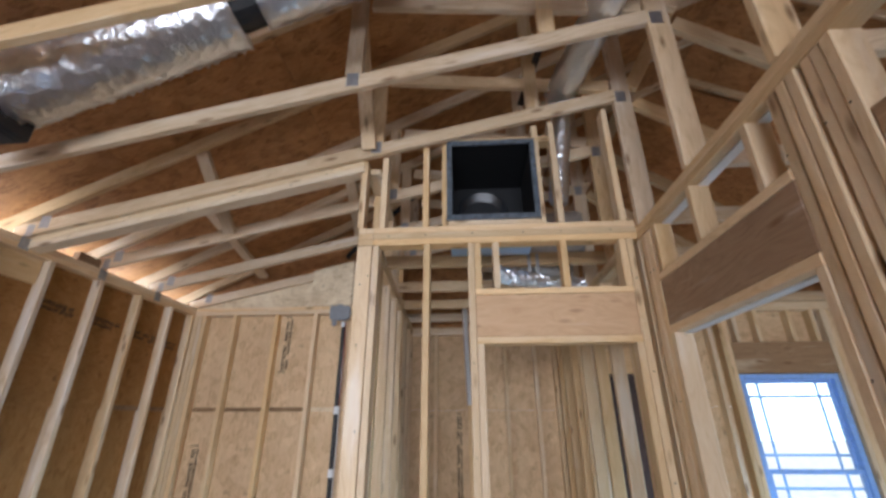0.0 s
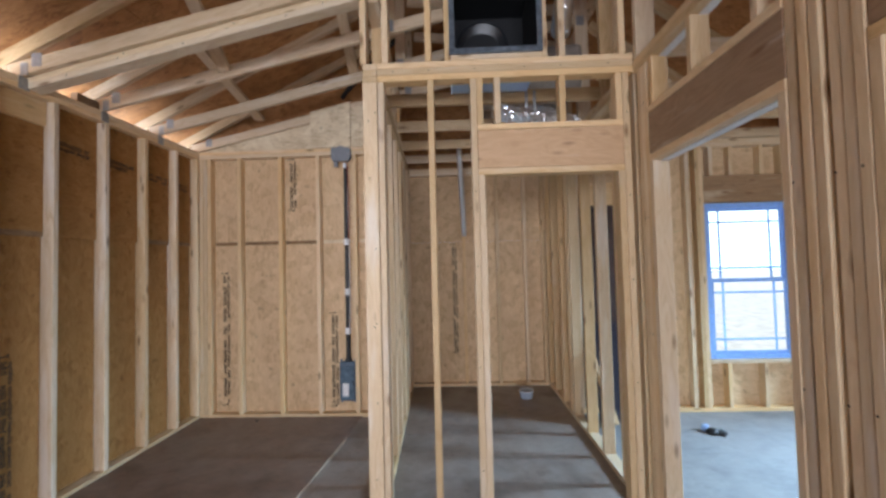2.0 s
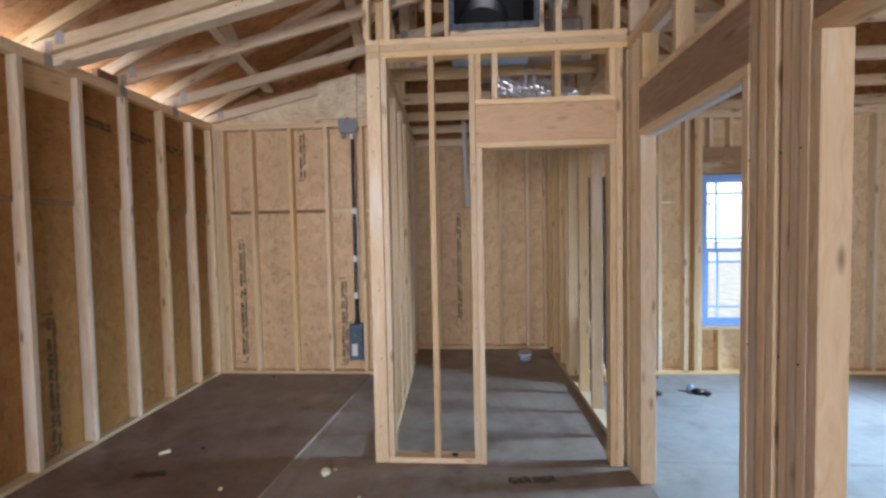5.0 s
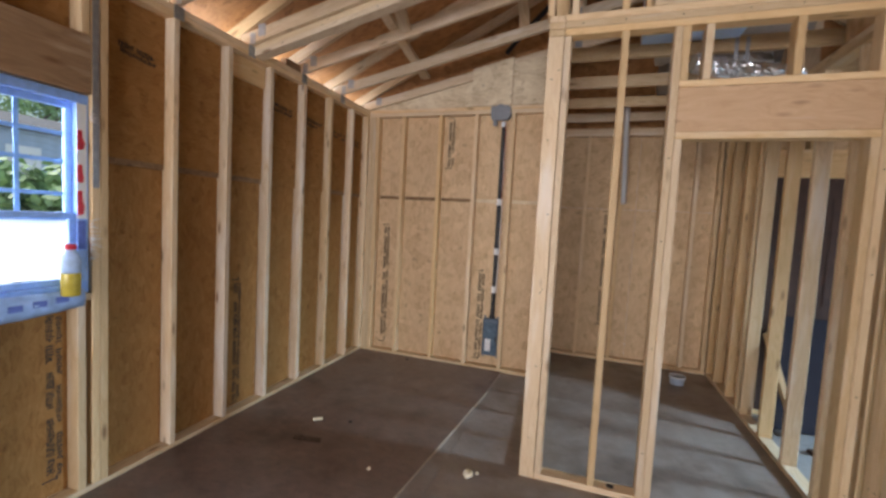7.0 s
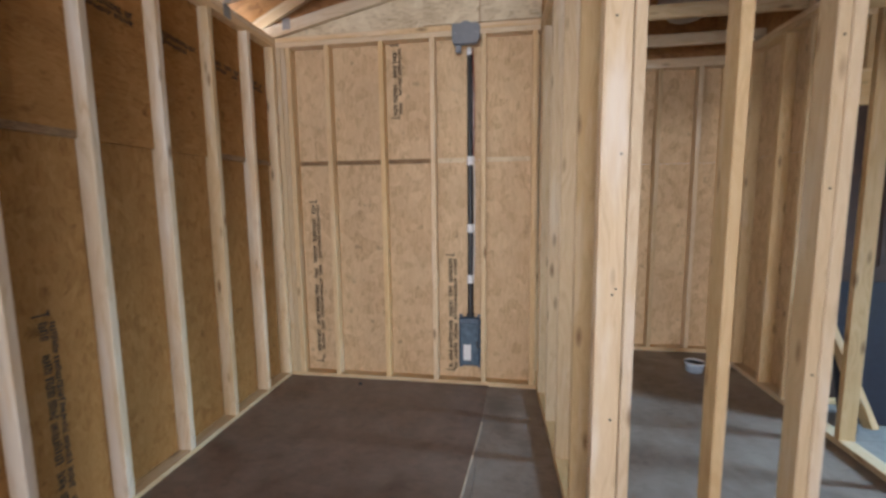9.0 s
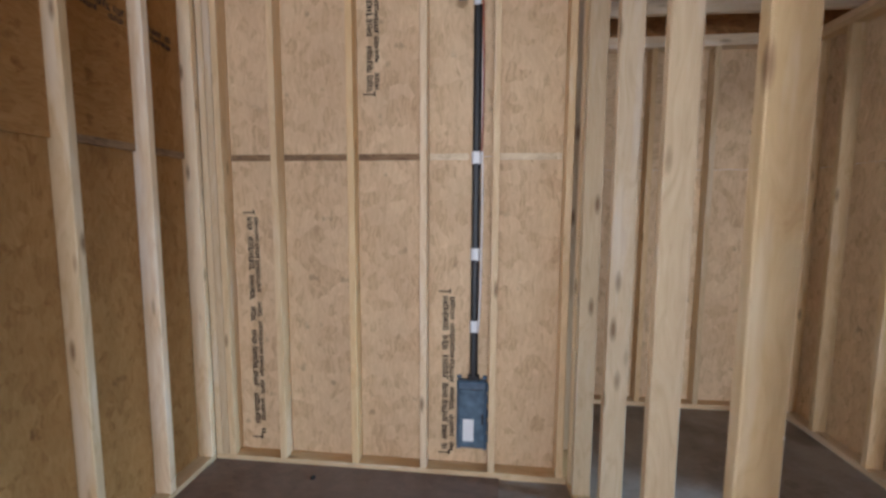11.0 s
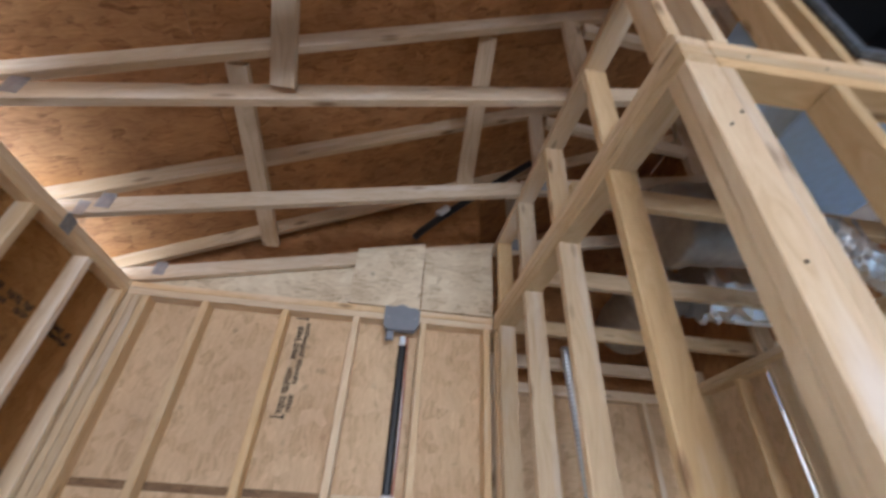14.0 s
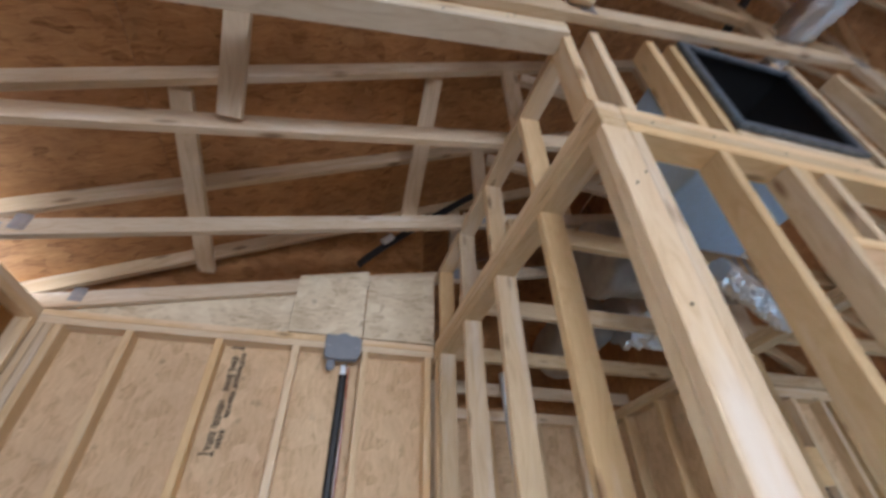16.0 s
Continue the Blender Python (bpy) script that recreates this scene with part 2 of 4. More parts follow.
def box_mesh(lx, ly, lz, mat, bevel=0.003):
    """A box centred on the origin with eased edges, shared between alike pieces."""
    key = (round(lx, 3), round(ly, 3), round(lz, 3), mat.name, bevel)
    if key not in BOX:
        bm = bmesh.new()
        bmesh.ops.create_cube(bm, size=1.0, matrix=Matrix.Diagonal((lx, ly, lz, 1)))
        if bevel:
            bmesh.ops.bevel(bm, geom=bm.edges[:], offset=min(bevel, 0.3 * min(lx, ly, lz)), segments=1, affect="EDGES")
        me = bpy.data.meshes.new("board")
        bm.to_mesh(me)
        bm.free()
        me.materials.append(mat)
        BOX[key] = me
    return BOX[key]


def box(name, parent, lo, hi, mat, label="", bevel=0.003, axis=None):
    """An upright box between two corners; its local x lies along its longest side (or axis)."""
    lo, hi = Vector(lo), Vector(hi)
    d = hi - lo
    k = axis if axis is not None else max(range(3), key=lambda i: d[i])
    if k == 0:
        rot, dims = Matrix.Identity(4), (d.x, d.y, d.z)
    elif k == 1:
        rot, dims = Matrix.Rotation(radians(90), 4, "Z"), (d.y, d.x, d.z)
    else:
        rot, dims = Matrix.Rotation(radians(-90), 4, "Y"), (d.z, d.y, d.x)
    ob = new(name, box_mesh(*dims, mat, bevel))
    place(ob, parent, Matrix.Translation((lo + hi) / 2) @ rot)
    return tagged(ob, label)


def board(name, parent, a, b, wide, depth=0.089, thick=0.038, mat=None, label=""):
    """A board from a to b (its middle line); its depth lies towards the direction wide."""
    a, b = Vector(a), Vector(b)
    x = (b - a).normalized()
    w = Vector(wide)
    z = (w - x * w.dot(x)).normalized()
    y = z.cross(x)
    rot = Matrix((x, y, z)).transposed().to_4x4()
    ob = new(name, box_mesh((b - a).length, thick, depth, mat or STUD))
    place(ob, parent, Matrix.Translation((a + b) / 2) @ rot)
    return tagged(ob, label)


def stud_x(parent, x0, y, z0, z1, name="stud", mat=None, t=0.038, d=0.089):
    """A stud of a wall that runs along x: thick along x from x0, deep along y from y."""
    j = random.uniform(-0.002, 0.002)
    return box(name, parent, (x0, y + j, z0), (x0 + t, y + d + j, z1), mat or STUD)


def stud_y(parent, x, y0, z0, z1, name="stud", mat=None, t=0.038, d=0.089):
    """A stud of a wall that runs along y."""
    j = random.uniform(-0.002, 0.002)
    return box(name, parent, (x + j, y0, z0), (x + d + j, y0 + t, z1), mat or STUD)


# ---- plan ----
XL, YB, YC, YF, XP, XR = -3.2, 4.76, 5.76, 3.04, -1.086, 0.55
PLATE = 2.74
YS, XE, YR = -5.5, 5.0, 4.80
EAVE, RISE, SLOPE = 2.75, 0.225, 0.48
RIDGE = 2.1
OSB_T = 0.012


def chord_z(x):
    return EAVE + RISE * (x - XL)


def roof_z(x):
    """Underside of the top chords."""
    return 2.87 + SLOPE * (min(x, 2 * RIDGE - x) - XL)


# ---- ground, floor ----
ground = thing("ground", (0, 0, -0.6), "bare sandy earth round the house", "ground", kind="structure")
GROUND = plain("bare_earth", (0.56, 0.53, 0.47), 0.95, 0.0, 0.2, 3.0)
bm = bmesh.new()
bmesh.ops.create_grid(bm, x_segments=1, y_segments=1, size=400)
part("earth", bm, GROUND, ground, m=pose(0, 0, -0.6))

floor = thing("floor", (0, 0, 0), "brown strand board subfloor with dust and scuffs", "floor", kind="structure")
XCUT, YCUT = (-3.3, -1.56, 0.6, 3.04, 5.0), (-5.5, -4.22, -3.0, -1.78, -0.56, 0.66, 1.88, 3.10, 4.32, 5.54, 5.9)
for x, x1 in zip(XCUT, XCUT[1:]):
    for y, y1 in zip(YCUT, YCUT[1:]):
        box("floor_panel", floor, (x + 0.0015, y + 0.0015, -0.018), (x1 - 0.0015, y1 - 0.0015, 0), OSB_SKYLIT if x > 0.5 else OSB_FLOOR, bevel=0.0, axis=0)
# thinner board laid over the alcove floor, its raw edge showing
RAW_EDGE = lumber("dusty_raw_edge", (0.62, 0.52, 0.40), (0.50, 0.40, 0.30), (0.30, 0.22, 0.16), 0.1)
overlay = thing("floor_overlay_board", (-2.4, 3, 0), "brown board laid loose over the subfloor with a pale raw edge", "floor board")
bm = bmesh.new()
pts = [(-3.198, -2.9), (-2.16, -2.9), (-1.555, 4.2), (-1.53, 4.758), (-3.198, 4.758)]
v = [bm.verts.new((a, b, 0.001)) for a, b in pts] + [bm.verts.new((a, b, 0.012)) for a, b in pts]
bm.faces.new(v[4::-1])
bm.faces.new(v[5:])
for i in range(5):
    bm.faces.new((v[i], v[(i + 1) % 5], v[5 + (i + 1) % 5], v[5 + i]))
part("sheet", bm, OSB_BROWN, overlay)
a, b = Vector((-2.16, -2.9, 0)), Vector((-1.555, 4.2, 0))
board("raw_edge", overlay, a + Vector((0.0047, 0, 0.0065)), b + Vector((0.0047, 0, 0.0065)), (1, 0, 0), 0.009, 0.012, RAW_EDGE, "raw board edge")

# ---- west wall ----
wall_west = thing("wall_west", (XL, 1, 0), "open stud wall with strand board sheathing behind", "wall", kind="structure")
WY0, WY1, WZ0, WZ1 = 1.06, 1.945, 1.08, 2.08
box("sole_plate", wall_west, (XL - 0.089, YS, 0), (XL, YB, 0.038), STUD)
box("top_plate", wall_west, (XL - 0.089, YS, PLATE - 0.076), (XL, YB + 0.089, PLATE - 0.039), STUD)
box("top_plate", wall_west, (XL - 0.089, YS, PLATE - 0.038), (XL, YB + 0.089, PLATE), STUD)
for y in (2.385, 2.79, 3.195, 3.605, 4.01, 4.40, 4.722):
    stud_y(wall_west, XL - 0.089, y, 0.038, PLATE - 0.076, mat=STUD_WEST)
for y in (1.947, 1.987, 0.98, 1.02):
    stud_y(wall_west, XL - 0.089, y, 0.038, PLATE - 0.076, "king_stud")
for y in (1.17, 1.50, 1.88):
    stud_y(wall_west, XL - 0.089, y, 0.038, WZ0 - 0.04, "cripple_stud")
box("sill_plate", wall_west, (XL - 0.089, WY0, WZ0 - 0.04), (XL, WY1, WZ0 - 0.002), STUD)
box("header", wall_west, (XL - 0.08, WY0, WZ1 + 0.004), (XL, WY1, WZ1 + 0.29), HEADER_DARK)
for y in (1.2, 1.55, 1.9):
    stud_y(wall_west, XL - 0.089, y, WZ1 + 0.292, PLATE - 0.077, "cripple_stud")
for y in (-2.9, -2.5, -2.1, -1.7, -1.3, -0.9, -0.5, -0.1, 0.3, 0.65):
    stud_y(wall_west, XL - 0.089, y, 0.038, PLATE - 0.076)
# blocking under the plate
box("block", wall_west, (XL - 0.089, 2.832, 2.50), (XL - 0.051, 3.193, 2.66), STUD)


def sheet(parent, axis, at, lo, hi, z0, z1, mat=OSB, name="sheathing_panel"):
    g = 0.0015
    if axis == "x":
        return box(name, parent, (at, lo + g, z0 + g), (at + OSB_T, hi - g, z1 - g), mat, bevel=0.0)
    return box(name, parent, (lo + g, at, z0 + g), (hi - g, at + OSB_T, z1 - g), mat, bevel=0.0)


XS = XL - 0.089 - OSB_T
LAP = 0.018  # the upper sheets stand in a little over the lower ones
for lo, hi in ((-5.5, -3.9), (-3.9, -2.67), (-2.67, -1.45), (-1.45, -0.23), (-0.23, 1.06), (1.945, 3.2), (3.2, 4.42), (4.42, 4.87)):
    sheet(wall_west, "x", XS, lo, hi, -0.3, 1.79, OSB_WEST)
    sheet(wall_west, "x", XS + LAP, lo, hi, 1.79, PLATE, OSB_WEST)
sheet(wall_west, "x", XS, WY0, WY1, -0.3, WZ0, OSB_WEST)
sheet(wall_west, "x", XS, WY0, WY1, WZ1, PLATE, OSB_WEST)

# ---- north wall of the alcove ----
wall_north = thing("wall_north", (-2.1, YB, 0), "stud wall with warm brown strand board sheathing", "wall", kind="structure")
box("sole_plate", wall_north, (XL, YB, 0), (-1.168, YB + 0.089, 0.038), STUD)
box("top_plate", wall_north, (XL, YB, PLATE - 0.076), (-1.168, YB + 0.089, PLATE - 0.039), STUD)
box("top_plate", wall_north, (XL, YB, PLATE - 0.038), (-1.168, YB + 0.089, PLATE), STUD)
for x in (-3.198, -3.158, -3.118, -2.80, -2.37, -1.975, -1.595, -1.225):
    stud_x(wall_north, x, YB, 0.038, PLATE - 0.076)
for lo, hi in ((-3.3, -2.35), (-2.35, -1.58), (-1.58, -1.17)):
    sheet(wall_north, "y", YB + 0.089, lo, hi, -0.3, 1.78)
    sheet(wall_north, "y", YB + 0.089, lo, hi, 1.78, PLATE)

# ---- partition between alcove and closet ----
partition = thing("wall_partition", (XP, 3.9, 0), "open stud partition of pale pine", "wall", kind="structure")
SKEW = 0.046


def px(y):
    """West face of the partition, which runs slightly out of square."""
    return XP - SKEW * (y - YF)


def partition_plate(name, y0, y1, z):
    board(name, partition, (px(y0) + 0.0445, y0, z + 0.019), (px(y1) + 0.0445, y1, z + 0.019), (1, 0, 0), 0.089, 0.038)


partition_plate("sole_plate", YF + 0.08, YC, 0.0)
partition_plate("top_plate", YF, YC, PLATE - 0.099)
partition_plate("top_plate", YF, YC, PLATE - 0.06)
for y in (YF, YF + 0.04, 3.415, 3.82, 4.225, 4.63, 5.04, 5.44, 5.72):
    stud_y(partition, px(y), y, 0.038 if y > YF + 0.05 else 0.0, PLATE - 0.1)
stud_y(partition, px(4.72), 4.72, 0.038, PLATE - 0.1)
for z0, z1 in ((-0.3, 1.79), (1.79, PLATE)):
    sheet(partition, "x", px(5.3) - OSB_T - 0.025, 4.86, 5.77, z0, z1)
# knee wall on top
partition_plate("sole_plate", YF, YB, PLATE - 0.021)
partition_plate("upper_plate", YF + 0.09, YB, 3.20)
for y in (3.42, 3.83, 4.23, 4.62):
    stud_y(partition, px(y), y, PLATE + 0.018, 3.199)

# ---- closet front wall ----
front = thing("wall_closet_front", (-0.3, YF, 0), "framed closet front with a door opening", "wall", kind="structure")
box("sole_plate", front, (XP + 0.09, YF, 0), (-0.39, YF + 0.089, 0.038), STUD)
box("top_plate", front, (XP + 0.09, YF, 2.641), (0.549, YF + 0.089, 2.679), STUD)
box("top_plate", front, (XP + 0.09, YF, 2.68), (0.549, YF + 0.089, 2.718), STUD)
box("upper_sole_plate", front, (XP + 0.09, YF, 2.719), (0.549, YF + 0.089, 2.757), STUD)
stud_x(front, -0.995, YF, 0.038, 2.64)
stud_x(front, -0.69, YF, 0.038, 2.64)
stud_x(front, -0.43, YF, 0.0, 2.64, "king_stud")
stud_x(front, -0.391, YF, 0.0, 2.05, "jack_stud")
stud_x(front, 0.44, YF, 0.0, 2.05, "jack_stud")
stud_x(front, 0.48, YF, 0.0, 2.64, "king_stud")
box("header_sole", front, (-0.391, YF, 2.05), (0.479, YF + 0.089, 2.088), STUD)
box("header", front, (-0.391, YF + 0.004, 2.089), (0.479, YF + 0.08, 2.322), HEADER, "orange-brown solid lumber header")
box("header_cap", front, (-0.391, YF, 2.323), (0.479, YF + 0.089, 2.358), STUD)
for x in (-0.391, -0.285, 0.105, 0.44):
    stud_x(front, x, YF, 2.359, 2.64, "cripple_stud")
for x in (-1.10, -0.965, -0.70, -0.58, 0.005, 0.113, 0.468):
    stud_x(front, x, YF, 2.758, chord_z(x) + (0.02 if x < 0 else 0.0), "upper_stud")
box("box_sill", front, (-0.54, YF, 2.758), (0.004, YF + 0.089, 2.793), STUD)
box("box_head", front, (-0.54, YF, 3.345), (0.112, YF + 0.089, 3.382), STUD)

# ---- east partition with two door openings ----
east = thing("wall_east_partition", (XR, 2.5, 0), "open stud partition with door openings", "wall", kind="structure")
box("sole_plate", east, (XR, 3.13, 0), (XR + 0.089, YC, 0.038), STUD)
box("top_plate", east, (XR, 0.0, 2.63), (XR + 0.089, YC, 2.668), STUD)
box("top_plate", east, (XR, 0.0, 2.669), (XR + 0.089, YC, 2.707), STUD)
for y in (3.43, 3.83, 4.23, 4.64, 5.04, 5.44, 5.72, 4.76):
    stud_y(east, XR, y, 0.038, 2.629)
for y in (3.09, 3.05, 2.97, 2.93, 2.89):
    stud_y(east, XR, y, 0.0, 2.629, "king_stud")
stud_y(east, XR, 2.85, 0.0, 2.06, "jack_stud")
stud_y(east, XR, 1.912, 0.0, 2.06, "jack_stud")
for y in (1.873, 1.82, 1.775, 1.72, 1.68):
    stud_y(east, XR + random.uniform(-0.006, 0.006), y, 0.0, 2.629, "king_stud")
stud_y(east, XR, 1.60, 0.0, 2.07, "jack_stud")
stud_y(east, XR, 1.64, 0.0, 2.629, "king_stud")
box("header", east, (XR + 0.004, 1.912, 2.099), (XR + 0.085, 2.888, 2.33), HEADER_DARK, "dark brown weathered header")
box("header_sole", east, (XR, 1.912, 2.06), (XR + 0.089, 2.888, 2.098), STUD)
box("header_cap", east, (XR, 1.912, 2.331), (XR + 0.089, 2.888, 2.368), STUD)
for y in (2.82, 2.44, 2.02):
    stud_y(east, XR, y, 2.369, 2.629, "cripple_stud")
box("header", east, (XR + 0.004, 0.3, 2.109), (XR + 0.085, 1.638, 2.36), HEADER_DARK, "dark brown weathered header")
box("header_sole", east, (XR, 0.3, 2.071), (XR + 0.089, 1.638, 2.108), STUD)
for y in (0.5, 0.9, 1.3):
    stud_y(east, XR, y, 2.361, 2.629, "cripple_stud")
for y in (0.22, 0.26):
    stud_y(east, XR, y, 0.0, 2.629, "king_stud")

# ---- closet back and side sheathing ----
closet_back = thing("wall_closet_back", (-0.3, YC, 0), "closet back wall of brown strand board and studs", "wall", kind="structure")
box("sole_plate", closet_back, (px(YC), YC, 0), (XR + 0.089, YC + 0.089, 0.038), STUD)
box("top_plate", closet_back, (px(YC), YC, 2.63), (XR + 0.089, YC + 0.089, 2.706), STUD)
for x in (-1.20, -0.86, -0.48, -0.06, 0.28, 0.50):
    stud_x(closet_back, x, YC, 0.038, 2.629)
for lo, hi in ((-1.26, -0.28), (-0.28, 0.66)):
    sheet(closet_back, "y", YC + 0.089, lo, hi, -0.3, 1.79)
    sheet(closet_back, "y", YC + 0.089, lo, hi, 1.79, PLATE)
sheet(closet_back, "x", XR + 0.089, 4.90, 5.85, -0.3, 1.79)
sheet(closet_back, "x", XR + 0.089, 4.90, 5.85, 1.79, PLATE)

# ---- north wall of the east room ----
wall_ne = thing("wall_north_east", (2.5, YR, 0), "stud wall with strand board and a window", "wall", kind="structure")
VX0, VX1, VZ0, VZ1 = 1.94, 2.79, 0.51, 2.06
box("sole_plate", wall_ne, (XR + 0.09, YR, 0), (XE, YR + 0.089, 0.038), STUD)
box("top_plate", wall_ne, (XR + 0.09, YR, 2.63), (XE, YR + 0.089, 2.706), STUD)
for x in (0.66, 1.50, 1.76, 1.86, 1.90, 2.80, 2.84, 3.2, 3.6, 4.0, 4.4, 4.8):
    stud_x(wall_ne, x, YR, 0.038, 2.629)
for x in (2.1, 2.45):
    stud_x(wall_ne, x, YR, 0.038, VZ0 - 0.04, "cripple_stud")
for x in (2.0, 2.2, 2.5, 2.7):
    stud_x(wall_ne, x, YR, 2.34, 2.629, "cripple_stud")
box("sill_plate", wall_ne, (VX0 - 0.002, YR, VZ0 - 0.04), (VX1 + 0.008, YR + 0.089, VZ0 - 0.002), STUD)
box("header", wall_ne, (VX0 - 0.002, YR + 0.004, VZ1 + 0.002), (VX1 + 0.008, YR + 0.08, 2.338), HEADER_DARK)
sheet(wall_ne, "y", YR + 0.089, 1.46, VX0, -0.3, 1.79)
sheet(wall_ne, "y", YR + 0.089, 1.46, VX0, 1.79, PLATE)
sheet(wall_ne, "y", YR + 0.089, 0.66, 1.46, 2.08, PLATE)
box("header", wall_ne, (0.70, YR + 0.004, 2.07), (1.498, YR + 0.08, 2.30), STUD)
for x in (0.9, 1.25):
    stud_x(wall_ne, x, YR, 2.301, 2.629, "cripple_stud")
sheet(wall_ne, "y", YR + 0.089, VX0, VX1, -0.3, VZ0)
sheet(wall_ne, "y", YR + 0.089, VX0, VX1, VZ1, PLATE)
sheet(wall_ne, "y", YR + 0.089, VX1, XE + 0.1, -0.3, PLATE)

# ---- unseen far sides added to close the place; the south opening is assumed ----
wall_south = thing("wall_south", (-1, YS, 0), "unseen strand board wall with a wide opening, added to close the place", "wall", kind="structure")
for lo, hi, z0, z1 in ((-3.3, -2.95, 0, PLATE), (1.4, 5.1, 0, PLATE), (-2.95, 1.4, 2.32, PLATE)):
    sheet(wall_south, "y", YS - 0.1, lo, hi, z0 - (0.3 if z0 == 0 else 0), z1)
wall_east = thing("wall_east", (XE, 1, 0), "unseen strand board wall with a wide opening, added to close the place", "wall", kind="structure")
for lo, hi, z0, z1 in ((-5.6, 2.85, 0, PLATE), (4.25, 4.9, 0, PLATE), (2.85, 4.25, 2.36, PLATE)):
    sheet(wall_east, "x", XE, lo, hi, z0 - (0.3 if z0 == 0 else 0), z1)

# ---- roof ----
roof = thing("roof", (0, 1, 3), "underside of reddish brown strand board roof sheathing", "roof", kind="structure")
cosr = 1 / math.sqrt(1 + SLOPE * SLOPE)


def roof_sheet(x0, x1, y0, y1, side):
    """A sheet on the west (1) or east (-1) slope between two runs in x."""
    g = 0.002
    z0, z1 = roof_z(x0) + 0.101, roof_z(x1) + 0.101
    d = Vector((x1 - x0, 0, z1 - z0))
    mid = Vector(((x0 + x1) / 2, (y0 + y1) / 2, (z0 + z1) / 2))
    x = d.normalized()
    zz = x.cross(Vector((0, 1, 0))).normalized()
    rot = Matrix((x, Vector((0, 1, 0)), zz)).transposed().to_4x4()
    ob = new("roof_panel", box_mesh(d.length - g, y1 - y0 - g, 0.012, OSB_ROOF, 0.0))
    place(ob, roof, Matrix.Translation(mid) @ rot)


step = 1.22 * cosr
n = 0
x = -3.75
while x < RIDGE - 0.01:
    x1 = min(x + step, RIDGE)
    y = -6.0 - (1.22 if n % 2 else 0)
    while y < 5.2:
        y0, y1 = max(y, -6.0), min(y + 2.44, 5.95)
        if y1 > y0 + 0.05:
            roof_sheet(x, x1, y0, y1, 1)
            roof_sheet(2 * RIDGE - x1, 2 * RIDGE - x, y0, y1, -1)
        y += 2.44
    x, n = x1, n + 1


def build_truss(y, doubled=False):
    """A vaulted truss: pitched top chords, a sloped bottom chord over the alcove, a post and a flat chord beyond."""
    tr = thing("roof_truss", (XL, y, EAVE), "pale pine roof truss resting on the wall plates", "roof truss", "roof trusses")
    up = (0, 0, 1)
    half = 0.0445 / math.cos(math.atan(RISE))
    board("bottom_chord", tr, (XL - 0.09, y, chord_z(XL - 0.09) + half), (0.64, y, chord_z(0.64) + half), up, mat=TRUSS)
    halft = 0.0445 / cosr
    board("top_chord", tr, (-3.7, y, roof_z(-3.7) + halft), (RIDGE - 0.001, y, roof_z(RIDGE - 0.001) + halft), up, mat=TRUSS)
    board("top_chord", tr, (RIDGE + 0.001, y, roof_z(RIDGE + 0.001) + halft), (2 * RIDGE + 3.7, y, roof_z(2 * RIDGE + 3.7) + halft), up, mat=TRUSS)
    board("flat_chord", tr, (0.66, y, 2.71 + 0.0445), (2 * RIDGE + 3.2, y, 2.71 + 0.0445), up, mat=TRUSS)
    board("post", tr, (0.60, y, 2.708), (0.60, y, roof_z(0.60)), (1, 0, 0), 0.115, mat=TRUSS)
    board("web", tr, (-1.0, y, chord_z(-1.0) + 0.092), (-1.0, y, roof_z(-1.0)), (1, 0, 0), mat=TRUSS)
    board("web", tr, (0.02, y, chord_z(0.02) + 0.092), (0.02, y, roof_z(0.02)), (1, 0, 0), mat=TRUSS)
    board("web", tr, (-0.93, y, roof_z(-0.93) - 0.08), (0.53, y, chord_z(0.53) + 0.13), up, mat=TRUSS)
    board("web", tr, (0.67, y, chord_z(0.6) - 0.02), (1.75, y, 2.84), up, mat=TRUSS)
    board("web", tr, (0.67, y, chord_z(0.6) + 0.1), (1.4, y, roof_z(1.4) - 0.05), up, mat=TRUSS)
    for px, pz in ((-3.1, chord_z(-3.1) + 0.07), (-1.0, chord_z(-1.0) + 0.06), (0.59, chord_z(0.59) + 0.02),):
        for s in (-1, 1):
            box("gusset_plate", tr, (px - 0.032, y + s * 0.0205 - 0.001, pz - 0.042), (px + 0.032, y + s * 0.0205 + 0.001, pz + 0.042), GALV, "galvanised nail plate", bevel=0.0)
    return tr


for y in (-2.45, -1.84, -1.22, -0.61, 0.0, 0.61, 1.21, 1.82, 2.42, 3.00, 3.60, 4.20, 4.79):
    build_truss(y)
# second chord nailed beside the truss over the closet front
sister = thing("sister_beam", (XL, 3.06, EAVE), "pale pine beam laid flat beside the truss", "beam")
for k in (0, 1):
    board("chord", sister, (XL - 0.05, 3.068, chord_z(XL - 0.05) - 0.052 + 0.039 * k), (-1.08, 3.068, chord_z(-1.08) - 0.052 + 0.039 * k), (0, 0, 1), 0.038, 0.093, WEATHERED)

for i, (x, ya, yb) in enumerate(((-2.20, 3.58, 3.03), (-2.48, 4.72, 3.63), (-1.0, 2.98, 2.45), (-1.40, 4.30, 3.63))):
    br = thing("roof_brace", (x, ya, chord_z(x)), "pine brace nailed between trusses", "brace", "roof braces")
    board("plank", br, (x - 0.04, ya - 0.02, chord_z(x) + 0.13 if ya > 4.2 else chord_z(x) + 0.03), (x - 0.03, yb + 0.02, roof_z(x) + 0.03), (1, 0, 0), mat=TRUSS)

# gable infill above the alcove
gable = thing("wall_gable", (-2.1, YB, PLATE), "pale strand board gable infill", "wall", kind="structure")


